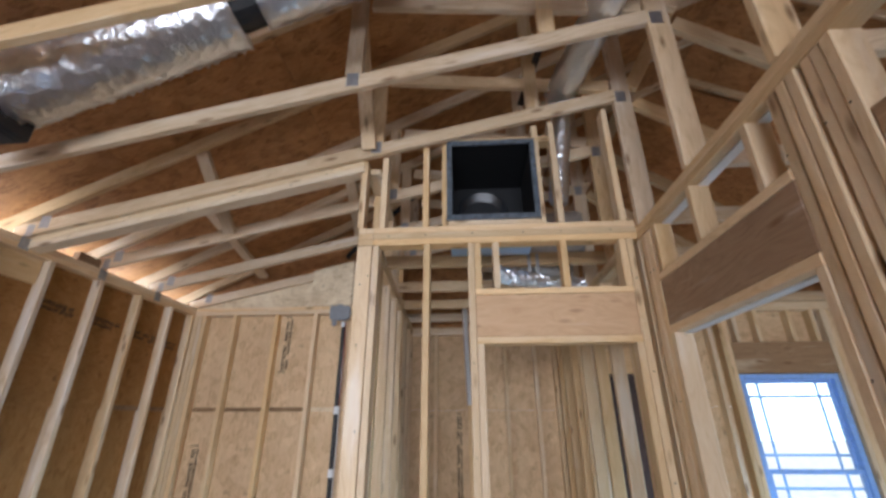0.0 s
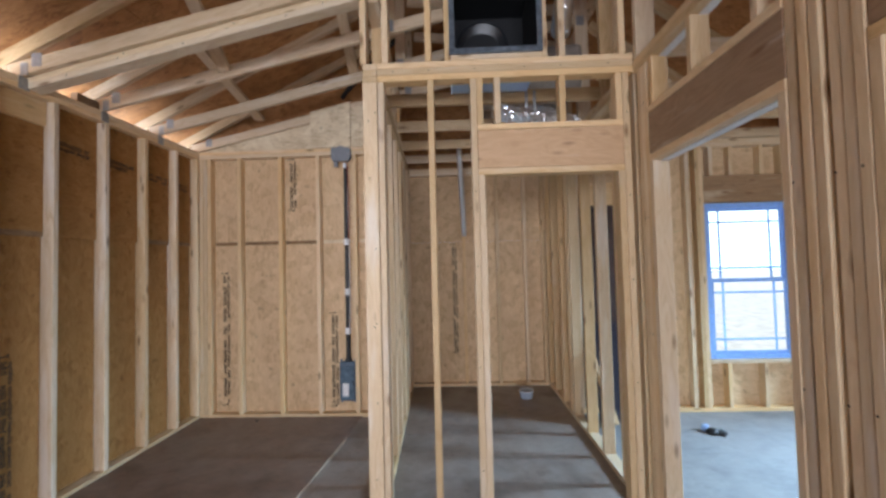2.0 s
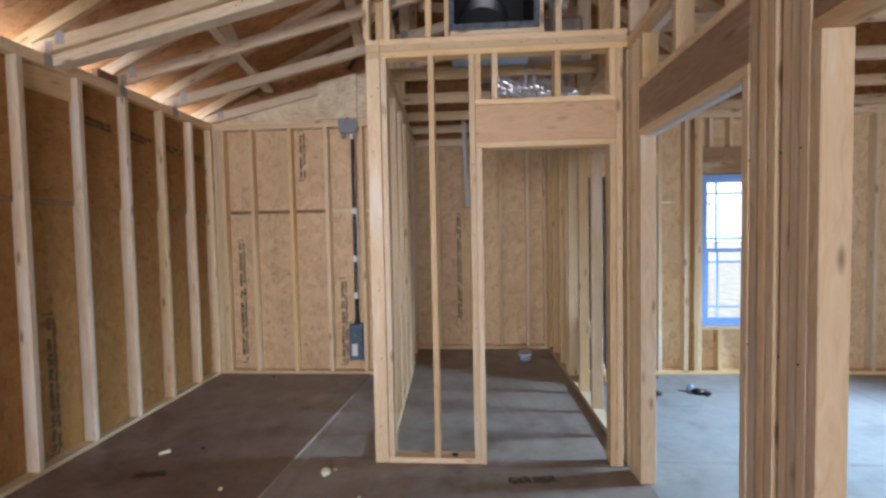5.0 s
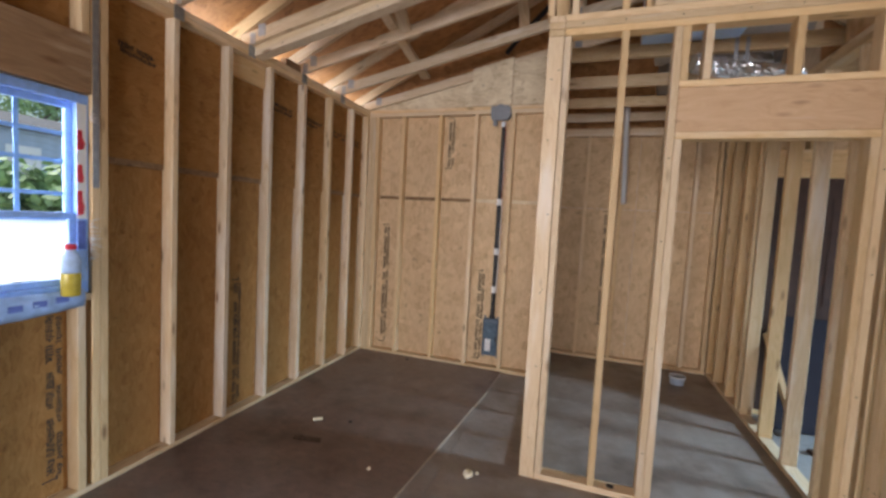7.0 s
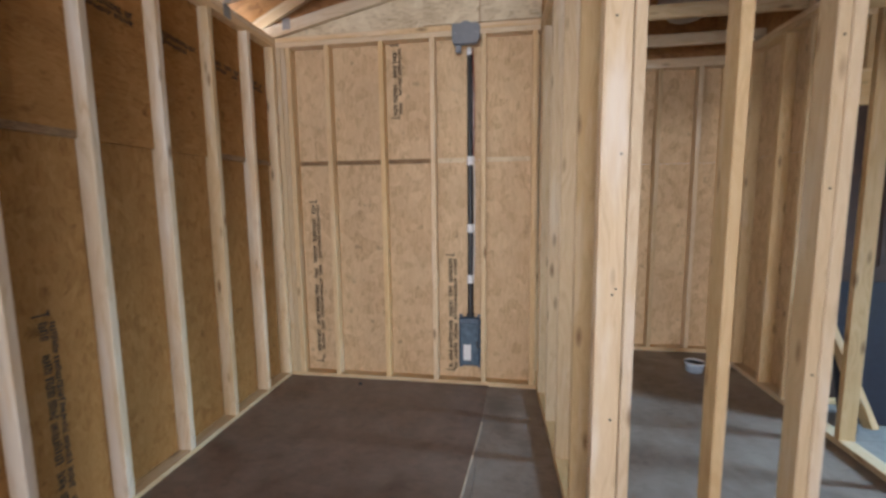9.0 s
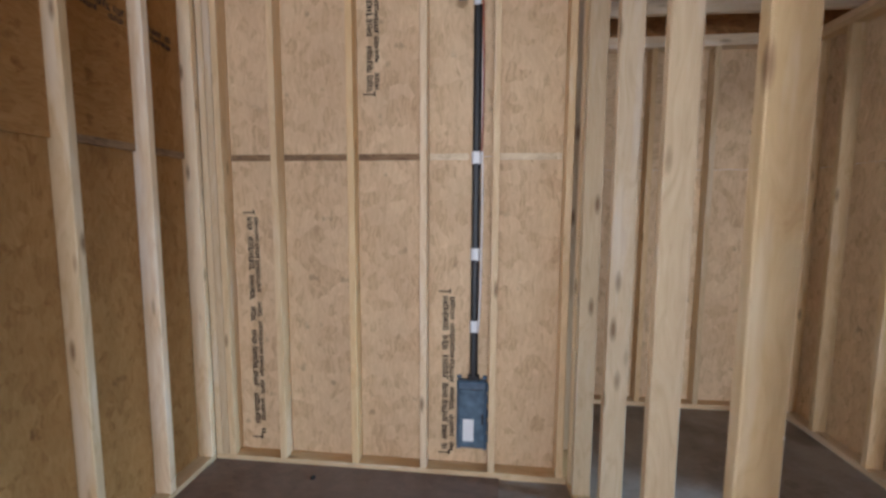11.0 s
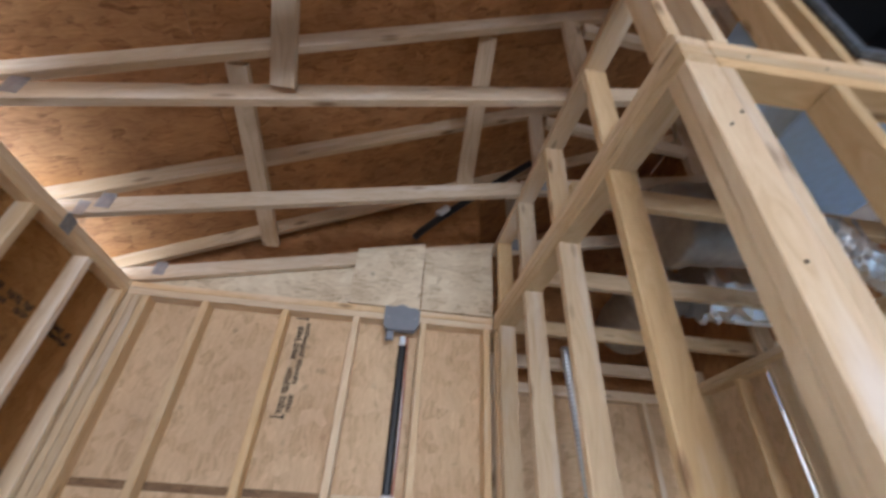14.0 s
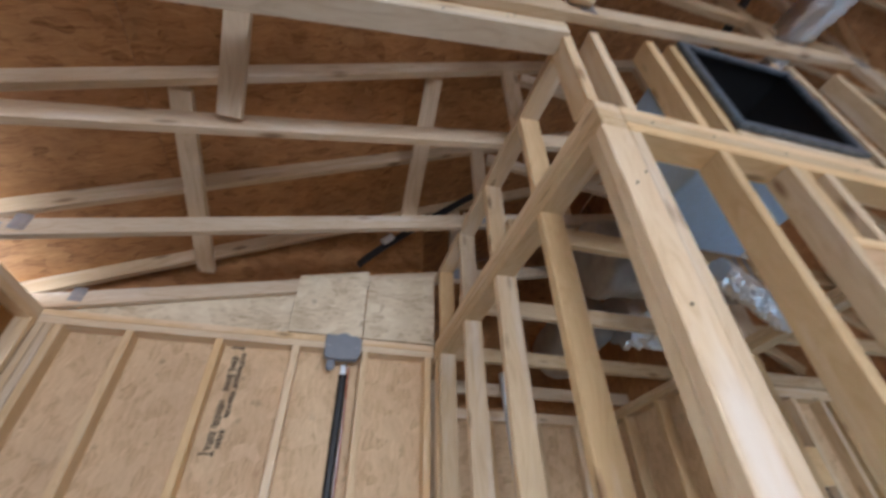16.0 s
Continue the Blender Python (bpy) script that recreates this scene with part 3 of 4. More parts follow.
def gable_panel(x0, x1, y, drop=0.0, mat=OSB_PALE, top=None):
    bm = bmesh.new()
    t0, t1 = (chord_z(x0) + drop, chord_z(x1) + drop) if top is None else (top(x0), top(x1))
    pts = [(x0, PLATE + 0.001), (x1, PLATE + 0.001), (x1, t1), (x0, t0)]
    v = [bm.verts.new((a, y, b)) for a, b in pts] + [bm.verts.new((a, y + OSB_T, b)) for a, b in pts]
    bm.faces.new(v[3::-1])
    bm.faces.new(v[4:])
    for i in range(4):
        bm.faces.new((v[i], v[(i + 1) % 4], v[4 + (i + 1) % 4], v[4 + i]))
    bmesh.ops.recalc_face_normals(bm, faces=bm.faces[:])
    part("gable_panel", bm, mat, gable)


gable_panel(-3.27, -2.022, 4.812, 0.0)
gable_panel(-2.016, -1.603, 4.745, 0.10)
gable_panel(-1.597, -1.17, 4.745, 0.03)
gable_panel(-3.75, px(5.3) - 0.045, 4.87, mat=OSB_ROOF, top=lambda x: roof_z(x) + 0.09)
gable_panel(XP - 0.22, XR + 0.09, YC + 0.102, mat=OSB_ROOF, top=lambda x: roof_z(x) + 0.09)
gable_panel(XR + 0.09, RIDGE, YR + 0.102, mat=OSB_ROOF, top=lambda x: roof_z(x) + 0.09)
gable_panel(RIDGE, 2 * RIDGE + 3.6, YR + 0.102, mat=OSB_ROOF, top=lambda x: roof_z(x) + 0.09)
# unseen south gable, added to close the roof end
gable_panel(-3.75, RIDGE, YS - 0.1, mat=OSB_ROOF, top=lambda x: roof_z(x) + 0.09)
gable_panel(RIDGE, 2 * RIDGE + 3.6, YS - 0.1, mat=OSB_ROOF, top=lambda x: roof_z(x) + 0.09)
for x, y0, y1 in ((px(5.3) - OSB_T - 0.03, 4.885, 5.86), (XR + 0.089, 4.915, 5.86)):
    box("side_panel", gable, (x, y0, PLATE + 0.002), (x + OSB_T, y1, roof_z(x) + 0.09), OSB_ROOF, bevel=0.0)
# unseen board added to keep outdoor light out of the east eave
box("far_soffit", gable, (XE + 0.012, YS, 2.62), (2 * RIDGE + 3.7, YR, 2.63), OSB_ROOF, bevel=0.0)

# ---- plenum box in the closet front ----
plenum = thing("return_air_box", (-0.28, YF, 2.8), "black lined return air box with a foil flange", "duct box")
PX0, PX1, PZ0, PZ1 = -0.538, 0.002, 2.797, 3.342
box("back", plenum, (PX0, 3.60, PZ0), (PX1, 3.61, PZ1), DUCT_BLACK)
box("side", plenum, (PX0, 3.03, PZ0), (PX0 + 0.012, 3.60, PZ1), DUCT_BLACK)
box("side", plenum, (PX1 - 0.012, 3.03, PZ0), (PX1, 3.60, PZ1), DUCT_BLACK)
box("base", plenum, (PX0 + 0.012, 3.03, PZ0), (PX1 - 0.012, 3.60, PZ0 + 0.012), DUCT_BLACK)
box("top", plenum, (PX0 + 0.012, 3.03, PZ1 - 0.012), (PX1 - 0.012, 3.60, PZ1), DUCT_BLACK)

# reflected blue sky light is put into the board's base colour
DUCT_BOARD = plain("sky_tinted_duct_board", (0.48, 0.68, 0.95), 0.4, 0.0, 0.05)
for lo, hi in (((PX0, 3.135, PZ0 - 0.012), (PX1, 3.62, PZ0 - 0.001)), ((PX0 - 0.011, 3.135, PZ0 - 0.012), (PX0 - 0.001, 3.62, PZ1)), ((PX1 + 0.001, 3.135, PZ0 - 0.012), (PX1 + 0.011, 3.62, PZ1))):
    box("outer_skin", plenum, lo, hi, DUCT_BOARD, "pale ribbed duct board tinted with reflected sky blue")

# ---- electrical panel and cable ----
panel = thing("electrical_panel", (-1.68, 4.82, 0.15), "blue-grey electrical box with a white label", "electrical box")
box("case", panel, (-1.772, 4.802, 0.145), (-1.603, 4.848, 0.545), PANEL_BLUE, bevel=0.012)
box("door", panel, (-1.757, 4.789, 0.165), (-1.618, 4.8015, 0.50), PANEL_SHEEN, "glossy blue-grey door", bevel=0.008)
box("label_sticker", panel, (-1.735, 4.7865, 0.20), (-1.675, 4.7888, 0.33), WHITE, "white paper label")
box("latch", panel, (-1.632, 4.783, 0.30), (-1.62, 4.7888, 0.36), BLACK, "black latch", bevel=0.002)
box("top_lug", panel, (-1.712, 4.80, 0.546), (-1.648, 4.84, 0.575), BLACK, "black cable gland", bevel=0.006)
for x0, z0 in ((-1.772, 0.545), (-1.628, 0.545), (-1.772, 0.126), (-1.628, 0.126)):
    box("mounting_tab", panel, (x0, 4.832, z0), (x0 + 0.025, 4.848, z0 + 0.019), PANEL_BLUE, bevel=0.004)
for z in (0.18, 0.25, 0.33, 0.41, 0.48):
    box("tape_scrap", panel, (-1.602, 4.815, z), (-1.590 + 0.01 * math.sin(z * 40), 4.836, z + 0.045), PANEL_SHEEN, "loose blue masking scrap", bevel=0.003)
meter = thing("grey_junction_box", (-1.7, 4.76, 2.58), "grey metal junction box on the top plate", "electrical box")
bm = bmesh.new()
outline = ((-0.10, -0.045), (-0.085, -0.072), (0.075, -0.072), (0.10, -0.035), (0.10, 0.055), (0.07, 0.068), (0.03, 0.068), (0.015, 0.082), (-0.02, 0.082), (-0.035, 0.068), (-0.10, 0.068))
va = [bm.verts.new((-1.70 + a, 4.758, 2.662 + b)) for a, b in outline]
vb = [bm.verts.new((-1.70 + a, 4.712, 2.662 + b)) for a, b in outline]
bm.faces.new(va)
bm.faces.new(vb[::-1])
for k in range(len(va)):
    bm.faces.new((va[k], va[k - 1], vb[k - 1], vb[k]))
bmesh.ops.recalc_face_normals(bm, faces=bm.faces[:])
bmesh.ops.bevel(bm, geom=bm.edges[:], offset=0.004, segments=2, affect="EDGES")
part("cover", bm, GREY_BOX, meter)
box("conduit_stub", meter, (-1.778, 4.735, 2.535), (-1.735, 4.758, 2.592), GREY_BOX, "grey conduit stub", bevel=0.006)
for x in (-1.775, -1.625):
    box("cover_screw", meter, (x - 0.005, 4.7095, 2.657), (x + 0.005, 4.7118, 2.667), GALV, "steel screw", bevel=0.001)
cable = thing("service_cable", (-1.68, 4.82, 0.55), "thick black cable with white tape bands", "cable")
box("sheath", cable, (-1.70, 4.80, 0.55), (-1.658, 4.846, 2.55), BLACK, bevel=0.015)
for z in (1.77, 1.256, 0.855):
    box("tape_band", cable, (-1.704, 4.796, z - 0.04), (-1.654, 4.8465, z + 0.04), WHITE, "white tape", bevel=0.012)

box("connector", cable, (-1.70, 4.79, 2.535), (-1.665, 4.84, 2.592), VINYL, "pale cable connector", bevel=0.008)
# ---- sheathing joints and wrap ----
for lo, hi in ((2.026, 2.385), (2.423, 2.79), (2.828, 3.195), (3.233, 3.605), (3.643, 4.01), (4.048, 4.40), (4.438, 4.722)):
    box("joint_strip", wall_west, (XL - 0.0885, lo + 0.002, 1.762), (XL - 0.068, hi - 0.002, 1.797), STAINED if random.random() < 0.5 else OSB_WEST, bevel=0.002)
for lo, hi in ((-3.08, -2.80), (-2.762, -2.37), (-2.332, -1.975), (-1.937, -1.72), (-1.557, -1.225)):
    box("joint_strip", wall_north, (lo + 0.002, YB + 0.083, 1.762), (hi - 0.002, YB + 0.0885, 1.797), OSB_PALE if lo > -2.0 else STAINED, bevel=0.002)
WRAP = plain("house_wrap", (0.75, 0.76, 0.78), 0.6, 0.0, 0.04)
box("house_wrap", wall_west, (XS - 0.006, YS, -0.3), (XS - 0.003, WY0, PLATE), WRAP, bevel=0.0)
box("house_wrap", wall_west, (XS - 0.006, WY1, -0.3), (XS - 0.003, YB + 0.1, PLATE), WRAP, bevel=0.0)
box("house_wrap", wall_north, (-3.3, YB + 0.104, -0.3), (-1.26, YB + 0.107, PLATE), WRAP, bevel=0.0)
box("house_wrap", closet_back, (-1.26, YC + 0.104, -0.3), (0.66, YC + 0.107, PLATE), WRAP, bevel=0.0)
box("house_wrap", closet_back, (XR + 0.104, 4.92, -0.3), (XR + 0.107, 5.86, PLATE), WRAP, bevel=0.0)
box("house_wrap", partition, (px(5.3) - 0.06, 4.88, -0.3), (px(5.3) - 0.057, 5.86, PLATE), WRAP, bevel=0.0)
# unseen black sheets added over the roof to stop sun through panel gaps
ROOF_SEAL = plain("roofing_felt", (0.03, 0.03, 0.032), 0.9)
for a, b in ((-3.76, RIDGE), (2 * RIDGE + 3.76, RIDGE)):
    za, zb = roof_z(a) + 0.112, roof_z(b) + 0.112
    board("roofing_felt", roof, (a, -0.02, za + 0.008), (b, -0.02, zb + 0.008), (0, 1, 0), 11.95, 0.004, ROOF_SEAL)


# ---- stamped marks ----
def stamp(parent, corner, along, across, length, width, rows=2, seed=1, bracket=True):
    """Illegible factory print: short ink bars in rows, with small corner ticks."""
    rng = random.Random(seed)
    c, u, w = Vector(corner), Vector(along), Vector(across)
    n = u.cross(w)
    bm = bmesh.new()

    def bar(s0, s1, t0, t1):
        q = [bm.verts.new(c + u * s + w * t) for s, t in ((s0, t0), (s1, t0), (s1, t1), (s0, t1))]
        bm.faces.new(q)

    pitch = width / rows
    for r in range(rows):
        s = 0.02 + rng.random() * 0.03
        h = pitch * (0.86 if r % 2 == 0 else 0.66)
        while s < length - 0.03:
            run = rng.choice((0.08, 0.13, 0.19))
            e = min(s + run, length - 0.02)
            while s < e:
                g = rng.uniform(0.008, 0.018)
                bar(s, s + g * 0.62, r * pitch + rng.random() * 0.1 * pitch, r * pitch + h * rng.uniform(0.75, 1.0))
                if rng.random() < 0.55:
                    k = r * pitch + h * rng.choice((0.0, 0.42, 0.8))
                    bar(s, s + g * 1.3, k, k + h * 0.18)
                s += g
            s = e + rng.choice((0.02, 0.035, 0.06))
    if bracket:
        for s in (0.0, length):
            bar(s - 0.004, s + 0.004, -0.02, width * 0.45)
            bar(s - 0.016, s + 0.010, width * 0.45, width * 0.45 + 0.010)
    bmesh.ops.recalc_face_normals(bm, faces=bm.faces[:])
    part("printed_mark", bm, INK, parent, "smudged black factory print")


YO, XO = YB + 0.0868, XL - 0.0872
stamp(wall_north, (-3.0, YO, 1.47), (0, 0, -1), (1, 0, 0), 1.36, 0.085, 2, 1)
stamp(wall_north, (-2.28, YO, 2.655), (0, 0, -1), (1, 0, 0), 0.54, 0.085, 2, 2)
stamp(wall_north, (-1.86, YO, 1.04), (0, 0, -1), (1, 0, 0), 0.95, 0.085, 2, 3)
stamp(wall_west, (XO + LAP, 2.09, 2.44), (0, 1, -0.12), (0, 0, -1), 0.28, 0.08, 2, 4, False)
stamp(wall_west, (XO + LAP, 3.67, 2.42), (0, 1, -0.06), (0, 0, -1), 0.31, 0.08, 2, 5, False)
stamp(wall_west, (XO + LAP, 4.07, 2.40), (0, 1, -0.06), (0, 0, -1), 0.32, 0.08, 2, 6, False)
stamp(wall_west, (XO + LAP, 3.25, 2.44), (0, 1, -0.06), (0, 0, -1), 0.30, 0.08, 2, 14, False)
stamp(wall_west, (XO + LAP, 4.46, 2.38), (0, 1, -0.06), (0, 0, -1), 0.22, 0.08, 2, 15, False)
stamp(wall_west, (XO, 2.96, 1.02), (0, 0, -1), (0, 1, 0), 0.96, 0.085, 2, 7)
stamp(wall_west, (XO, 1.79, 1.0), (0, 0, -1), (0, 1, 0), 0.88, 0.085, 2, 8)
stamp(closet_back, (-0.61, YC + 0.0868, 1.76), (0, 0, -1), (1, 0, 0), 1.36, 0.07, 2, 9)
stamp(floor, (-0.26, 2.83, 0.0008), (1, 0.08, 0), (-0.08, 1, 0), 0.33, 0.09, 1, 10, False)
stamp(floor, (-2.62, 2.78, 0.0135), (1, 0.2, 0), (-0.2, 1, 0), 0.28, 0.08, 1, 11, False)

# ---- closet joists ----
for y in (3.67, 4.28, 4.88, 5.46):
    jst = thing("ceiling_joist", (-0.25, y, 2.72), "pine joist spanning the closet on its wall plates", "joist", "closet joists")
    box("plank", jst, (px(y) + 0.002, y - 0.019, 2.72), (XR + 0.085, y + 0.019, 2.812), TRUSS)


# ---- tubes ----
def tube_bm(points, radius, ring=16, ribs=0.0, pitch=0.02, crush=0.0, seed=0):
    """A round tube along a polyline, optionally ribbed like flexible duct or crumpled like foil."""
    rng = random.Random(seed)
    pts = [Vector(p) for p in points]
    dense = []
    for a, b in zip(pts, pts[1:]):
        n = max(1, int((b - a).length / pitch))
        dense += [a + (b - a) * (i / n) for i in range(n)]
    dense.append(pts[-1])
    bm = bmesh.new()
    rings = []
    for i, p in enumerate(dense):
        d = (dense[min(i + 1, len(dense) - 1)] - dense[max(i - 1, 0)]).normalized()
        side = d.cross(Vector((0.31, 0.2, 0.93))).normalized()
        up = d.cross(side)
        r = radius * (1 + (ribs if i % 2 else -ribs))
        vs = []
        for k in range(ring):
            a = 2 * math.pi * k / ring
            rr = r * (1 + rng.uniform(-crush, crush))
            vs.append(bm.verts.new(p + (side * math.cos(a) + up * math.sin(a)) * rr))
        rings.append(vs)
    for r0, r1 in zip(rings, rings[1:]):
        for k in range(ring):
            bm.faces.new((r0[k], r0[(k + 1) % ring], r1[(k + 1) % ring], r1[k]))
    bm.faces.new(rings[0][::-1])
    bm.faces.new(rings[-1])
    bmesh.ops.recalc_face_normals(bm, faces=bm.faces[:])
    return bm


def bend(a, b, c, n=8):
    """Points on a smooth bend from a over b to c."""
    a, b, c = Vector(a), Vector(b), Vector(c)
    return [a * (1 - t) ** 2 + b * 2 * t * (1 - t) + c * t * t for t in (i / n for i in range(n + 1))]


WRAPPED = plain("grey_insulation_wrap", (0.36, 0.32, 0.28), 0.55, 0.25, 0.25, 9.0)
duct = thing("flexible_duct", (-2.0, 2.1, 3.0), "silver foil flexible duct slung between the trusses", "duct", "foil ducts")
part("sleeve", tube_bm(bend((-2.66, 2.10, 2.98), (-2.2, 2.10, 3.13), (-1.50, 2.10, 3.46)), 0.165, 36, 0.03, 0.022, 0.05, 1), FOIL, duct, smooth=True)
part("collar", tube_bm([(-1.50, 2.10, 3.46), (-1.39, 2.10, 3.51)], 0.10, 20), BLACK, duct, "black end collar")
part("sleeve", tube_bm(bend((-1.39, 2.10, 3.51), (-1.0, 2.1, 3.68), (-0.75, 2.12, 3.78)), 0.12, 24, 0.015, 0.03, 0.035, 2), FOIL, duct, smooth=True)
boot = thing("register_boot", (-2.5, 2.1, 2.95), "dark sheet metal register boot between trusses", "duct boot")
box("shell", boot, (-2.66, 1.99, 2.83), (-2.40, 2.21, 2.96), BLACK, bevel=0.01)
box("mouth", boot, (-2.63, 2.02, 2.825), (-2.43, 2.18, 2.829), BLACK, bevel=0.0)

duct2 = thing("flexible_duct", (0.1, 3.3, 2.9), "silver foil flexible duct rising beside the return box", "duct", "foil ducts")
part("sleeve", tube_bm(bend((0.17, 3.22, 2.98), (0.22, 3.19, 3.40), (0.25, 3.12, 3.72), 8), 0.06, 24, 0.04, 0.02, 0.09, 3), FOIL, duct2, smooth=True)
part("sleeve", tube_bm(bend((0.22, 3.10, 3.745), (0.28, 2.80, 3.74), (0.40, 2.05, 3.74), 8), 0.095, 32, 0.03, 0.02, 0.06, 6), FOIL, duct2, "wider foil sleeve", smooth=True)
attic_pipe = thing("attic_pipe", (0.0, 3.2, 3.8), "black flexible pipe running up under the roof", "pipe")
part("pipe", tube_bm(bend((-0.02, 3.22, 3.80), (0.12, 2.85, 4.06), (0.24, 2.5, 4.30)), 0.024, 12), BLACK, attic_pipe, smooth=True)
part("clip", tube_bm([(0.05, 3.035, 3.925), (0.056, 3.02, 3.936)], 0.03, 12), GALV, attic_pipe, "metal clip")
duct4 = thing("flexible_duct", (0.25, 4.62, 2.83), "crumpled foil flexible duct lying over the closet joists", "duct", "foil ducts")
part("sleeve", tube_bm(bend((0.08, 4.64, 3.00), (0.25, 4.62, 3.03), (0.50, 4.58, 3.00)), 0.18, 26, 0.035, 0.05, 0.12, 9), FOIL, duct4)
part("collar", tube_bm([(0.47, 4.585, 3.004), (0.53, 4.58, 3.00)], 0.185, 28), GALV, duct4, "dull metal end collar")
duct5 = thing("flexible_duct", (0.0, 3.62, 2.6), "short crumpled foil duct hung under the return box", "duct", "foil ducts")
part("sleeve", tube_bm(bend((-0.24, 3.56, 2.625), (0.04, 3.66, 2.58), (0.42, 3.84, 2.61)), 0.056, 26, 0.05, 0.022, 0.14, 12), FOIL, duct5)
for x in (0.0, 0.06):
    box("hanger_strap", duct5, (x, 3.6480, 2.595), (x + 0.022, 3.6512, 2.80), GALV, "thin metal hanger strap", bevel=0.0)
duct3 = thing("supply_plenum", (0.0, 4.05, 2.82), "large grey-wrapped supply duct resting on the joists", "duct")
part("trunk", tube_bm(bend((-0.42, 4.10, 3.04), (0.0, 4.05, 3.08), (0.50, 4.0, 3.07)), 0.22, 28, 0.01, 0.04, 0.035, 4), WRAPPED, duct3, smooth=True)
part("wrap", tube_bm(bend((-0.10, 4.70, 3.03), (-0.08, 4.9, 3.03), (-0.04, 5.3, 3.02)), 0.20, 24, 0.008, 0.05, 0.03, 5), WRAPPED, duct3, "grey insulation wrap", smooth=True)

FLANGE = plain("dark_foil_tape", (0.12, 0.15, 0.185), 0.3, 0.3, 0.4)
# collar inside the return box
SHINY_BLACK = plain("glossy_black_plastic", (0.016, 0.018, 0.022), 0.3)
bm = bmesh.new()
ribs = []
for k in range(15):
    rad = (0.185 if k % 2 else 0.168) - 0.0015 * k
    ribs.append([bm.verts.new((-0.315 + rad * math.cos(a * math.pi / 20), 3.50 + 0.007 * k, 3.075 + rad * math.sin(a * math.pi / 20))) for a in range(40)])
for p, q in zip(ribs, ribs[1:]):
    for k in range(40):
        bm.faces.new((p[k], p[(k + 1) % 40], q[(k + 1) % 40], q[k]))
part("collar", bm, SHINY_BLACK, plenum, "ribbed black round collar")
for lo, hi in (((PX0 - 0.012, YF - 0.022, PZ0 - 0.012), (PX1 + 0.012, YF - 0.006, PZ0 + 0.022)), ((PX0 - 0.012, YF - 0.022, PZ1 - 0.022), (PX1 + 0.012, YF - 0.006, PZ1 + 0.012)),
               ((PX0 - 0.012, YF - 0.022, PZ0 + 0.0225), (PX0 + 0.022, YF - 0.006, PZ1 - 0.0225)), ((PX1 - 0.022, YF - 0.022, PZ0 + 0.0225), (PX1 + 0.012, YF - 0.006, PZ1 - 0.0225))):
    box("flange", plenum, lo, hi, FLANGE, "dark grey taped flange", bevel=0.0015)

BRIGHT = plain("bright_aluminium", (0.82, 0.84, 0.87), 0.35, 0.65, 0.05)
# spiral metal hose hanging in the closet
hose = thing("metal_hose", (-0.5, 5.32, 1.8), "thin ribbed metal hose hanging from the joists", "hose")
part("sleeve", tube_bm(bend((-0.49, 5.36, 2.86), (-0.48, 5.34, 2.5), (-0.455, 5.33, 1.83), 6), 0.027, 14, 0.12, 0.014), BRIGHT, hose, smooth=False)

supply_pipe = thing("white_pipe", (0.3, 4.45, 2.70), "thin white plastic pipe running over the closet plates", "pipe")
part("pipe", tube_bm(bend((0.10, 4.43, 2.705), (0.40, 4.44, 2.72), (0.54, 4.46, 2.73)), 0.011, 10), VINYL, supply_pipe, smooth=True)
# cable over the gable, thin wires
cable2 = thing("attic_cable", (-1.55, 4.72, 3.4), "black cable with white tape passing into the roof", "cable")
part("sheath", tube_bm(bend((-1.68, 4.735, 3.24), (-1.60, 4.68, 3.34), (-0.9, 4.62, 3.95)), 0.024, 10), BLACK, cable2, smooth=True)
part("tape_band", tube_bm([(-1.54, 4.672, 3.41), (-1.48, 4.668, 3.465)], 0.028, 10), WHITE, cable2, "white tape")
COPPER = plain("red_brown_wire", (0.30, 0.07, 0.04), 0.4)
part("earth_wire", tube_bm(bend((-1.655, 4.79, 2.58), (-1.640, 4.785, 2.2), (-1.650, 4.788, 1.80)), 0.0045, 6), COPPER, cable, "thin red-brown wire")
part("strand_wire", tube_bm(bend((-1.650, 4.792, 2.5), (-1.655, 4.79, 2.1), (-1.648, 4.79, 1.76)) + bend((-1.648, 4.79, 1.75), (-1.640, 4.79, 1.3), (-1.655, 4.79, 0.86)), 0.004, 6), WHITE, cable, "thin white wire")

# ---- windows ----
def glass_material():
    m, t, b = material("window_glass")
    b.inputs["Base Color"].default_value = (0.84, 0.955, 1.0, 1)
    b.inputs["Roughness"].default_value = 0.0
    b.inputs["IOR"].default_value = 1.1
    b.inputs["Transmission Weight"].default_value = 1.0
    return m


GLASS = glass_material()


def local_box(name, parent, m, lo, hi, mat, label="", bevel=0.003):
    lo, hi = Vector(lo), Vector(hi)
    d = hi - lo
    ob = new(name, box_mesh(d.x, d.y, d.z, mat, bevel))
    place(ob, parent, m @ Matrix.Translation((lo + hi) / 2))
    return tagged(ob, label)


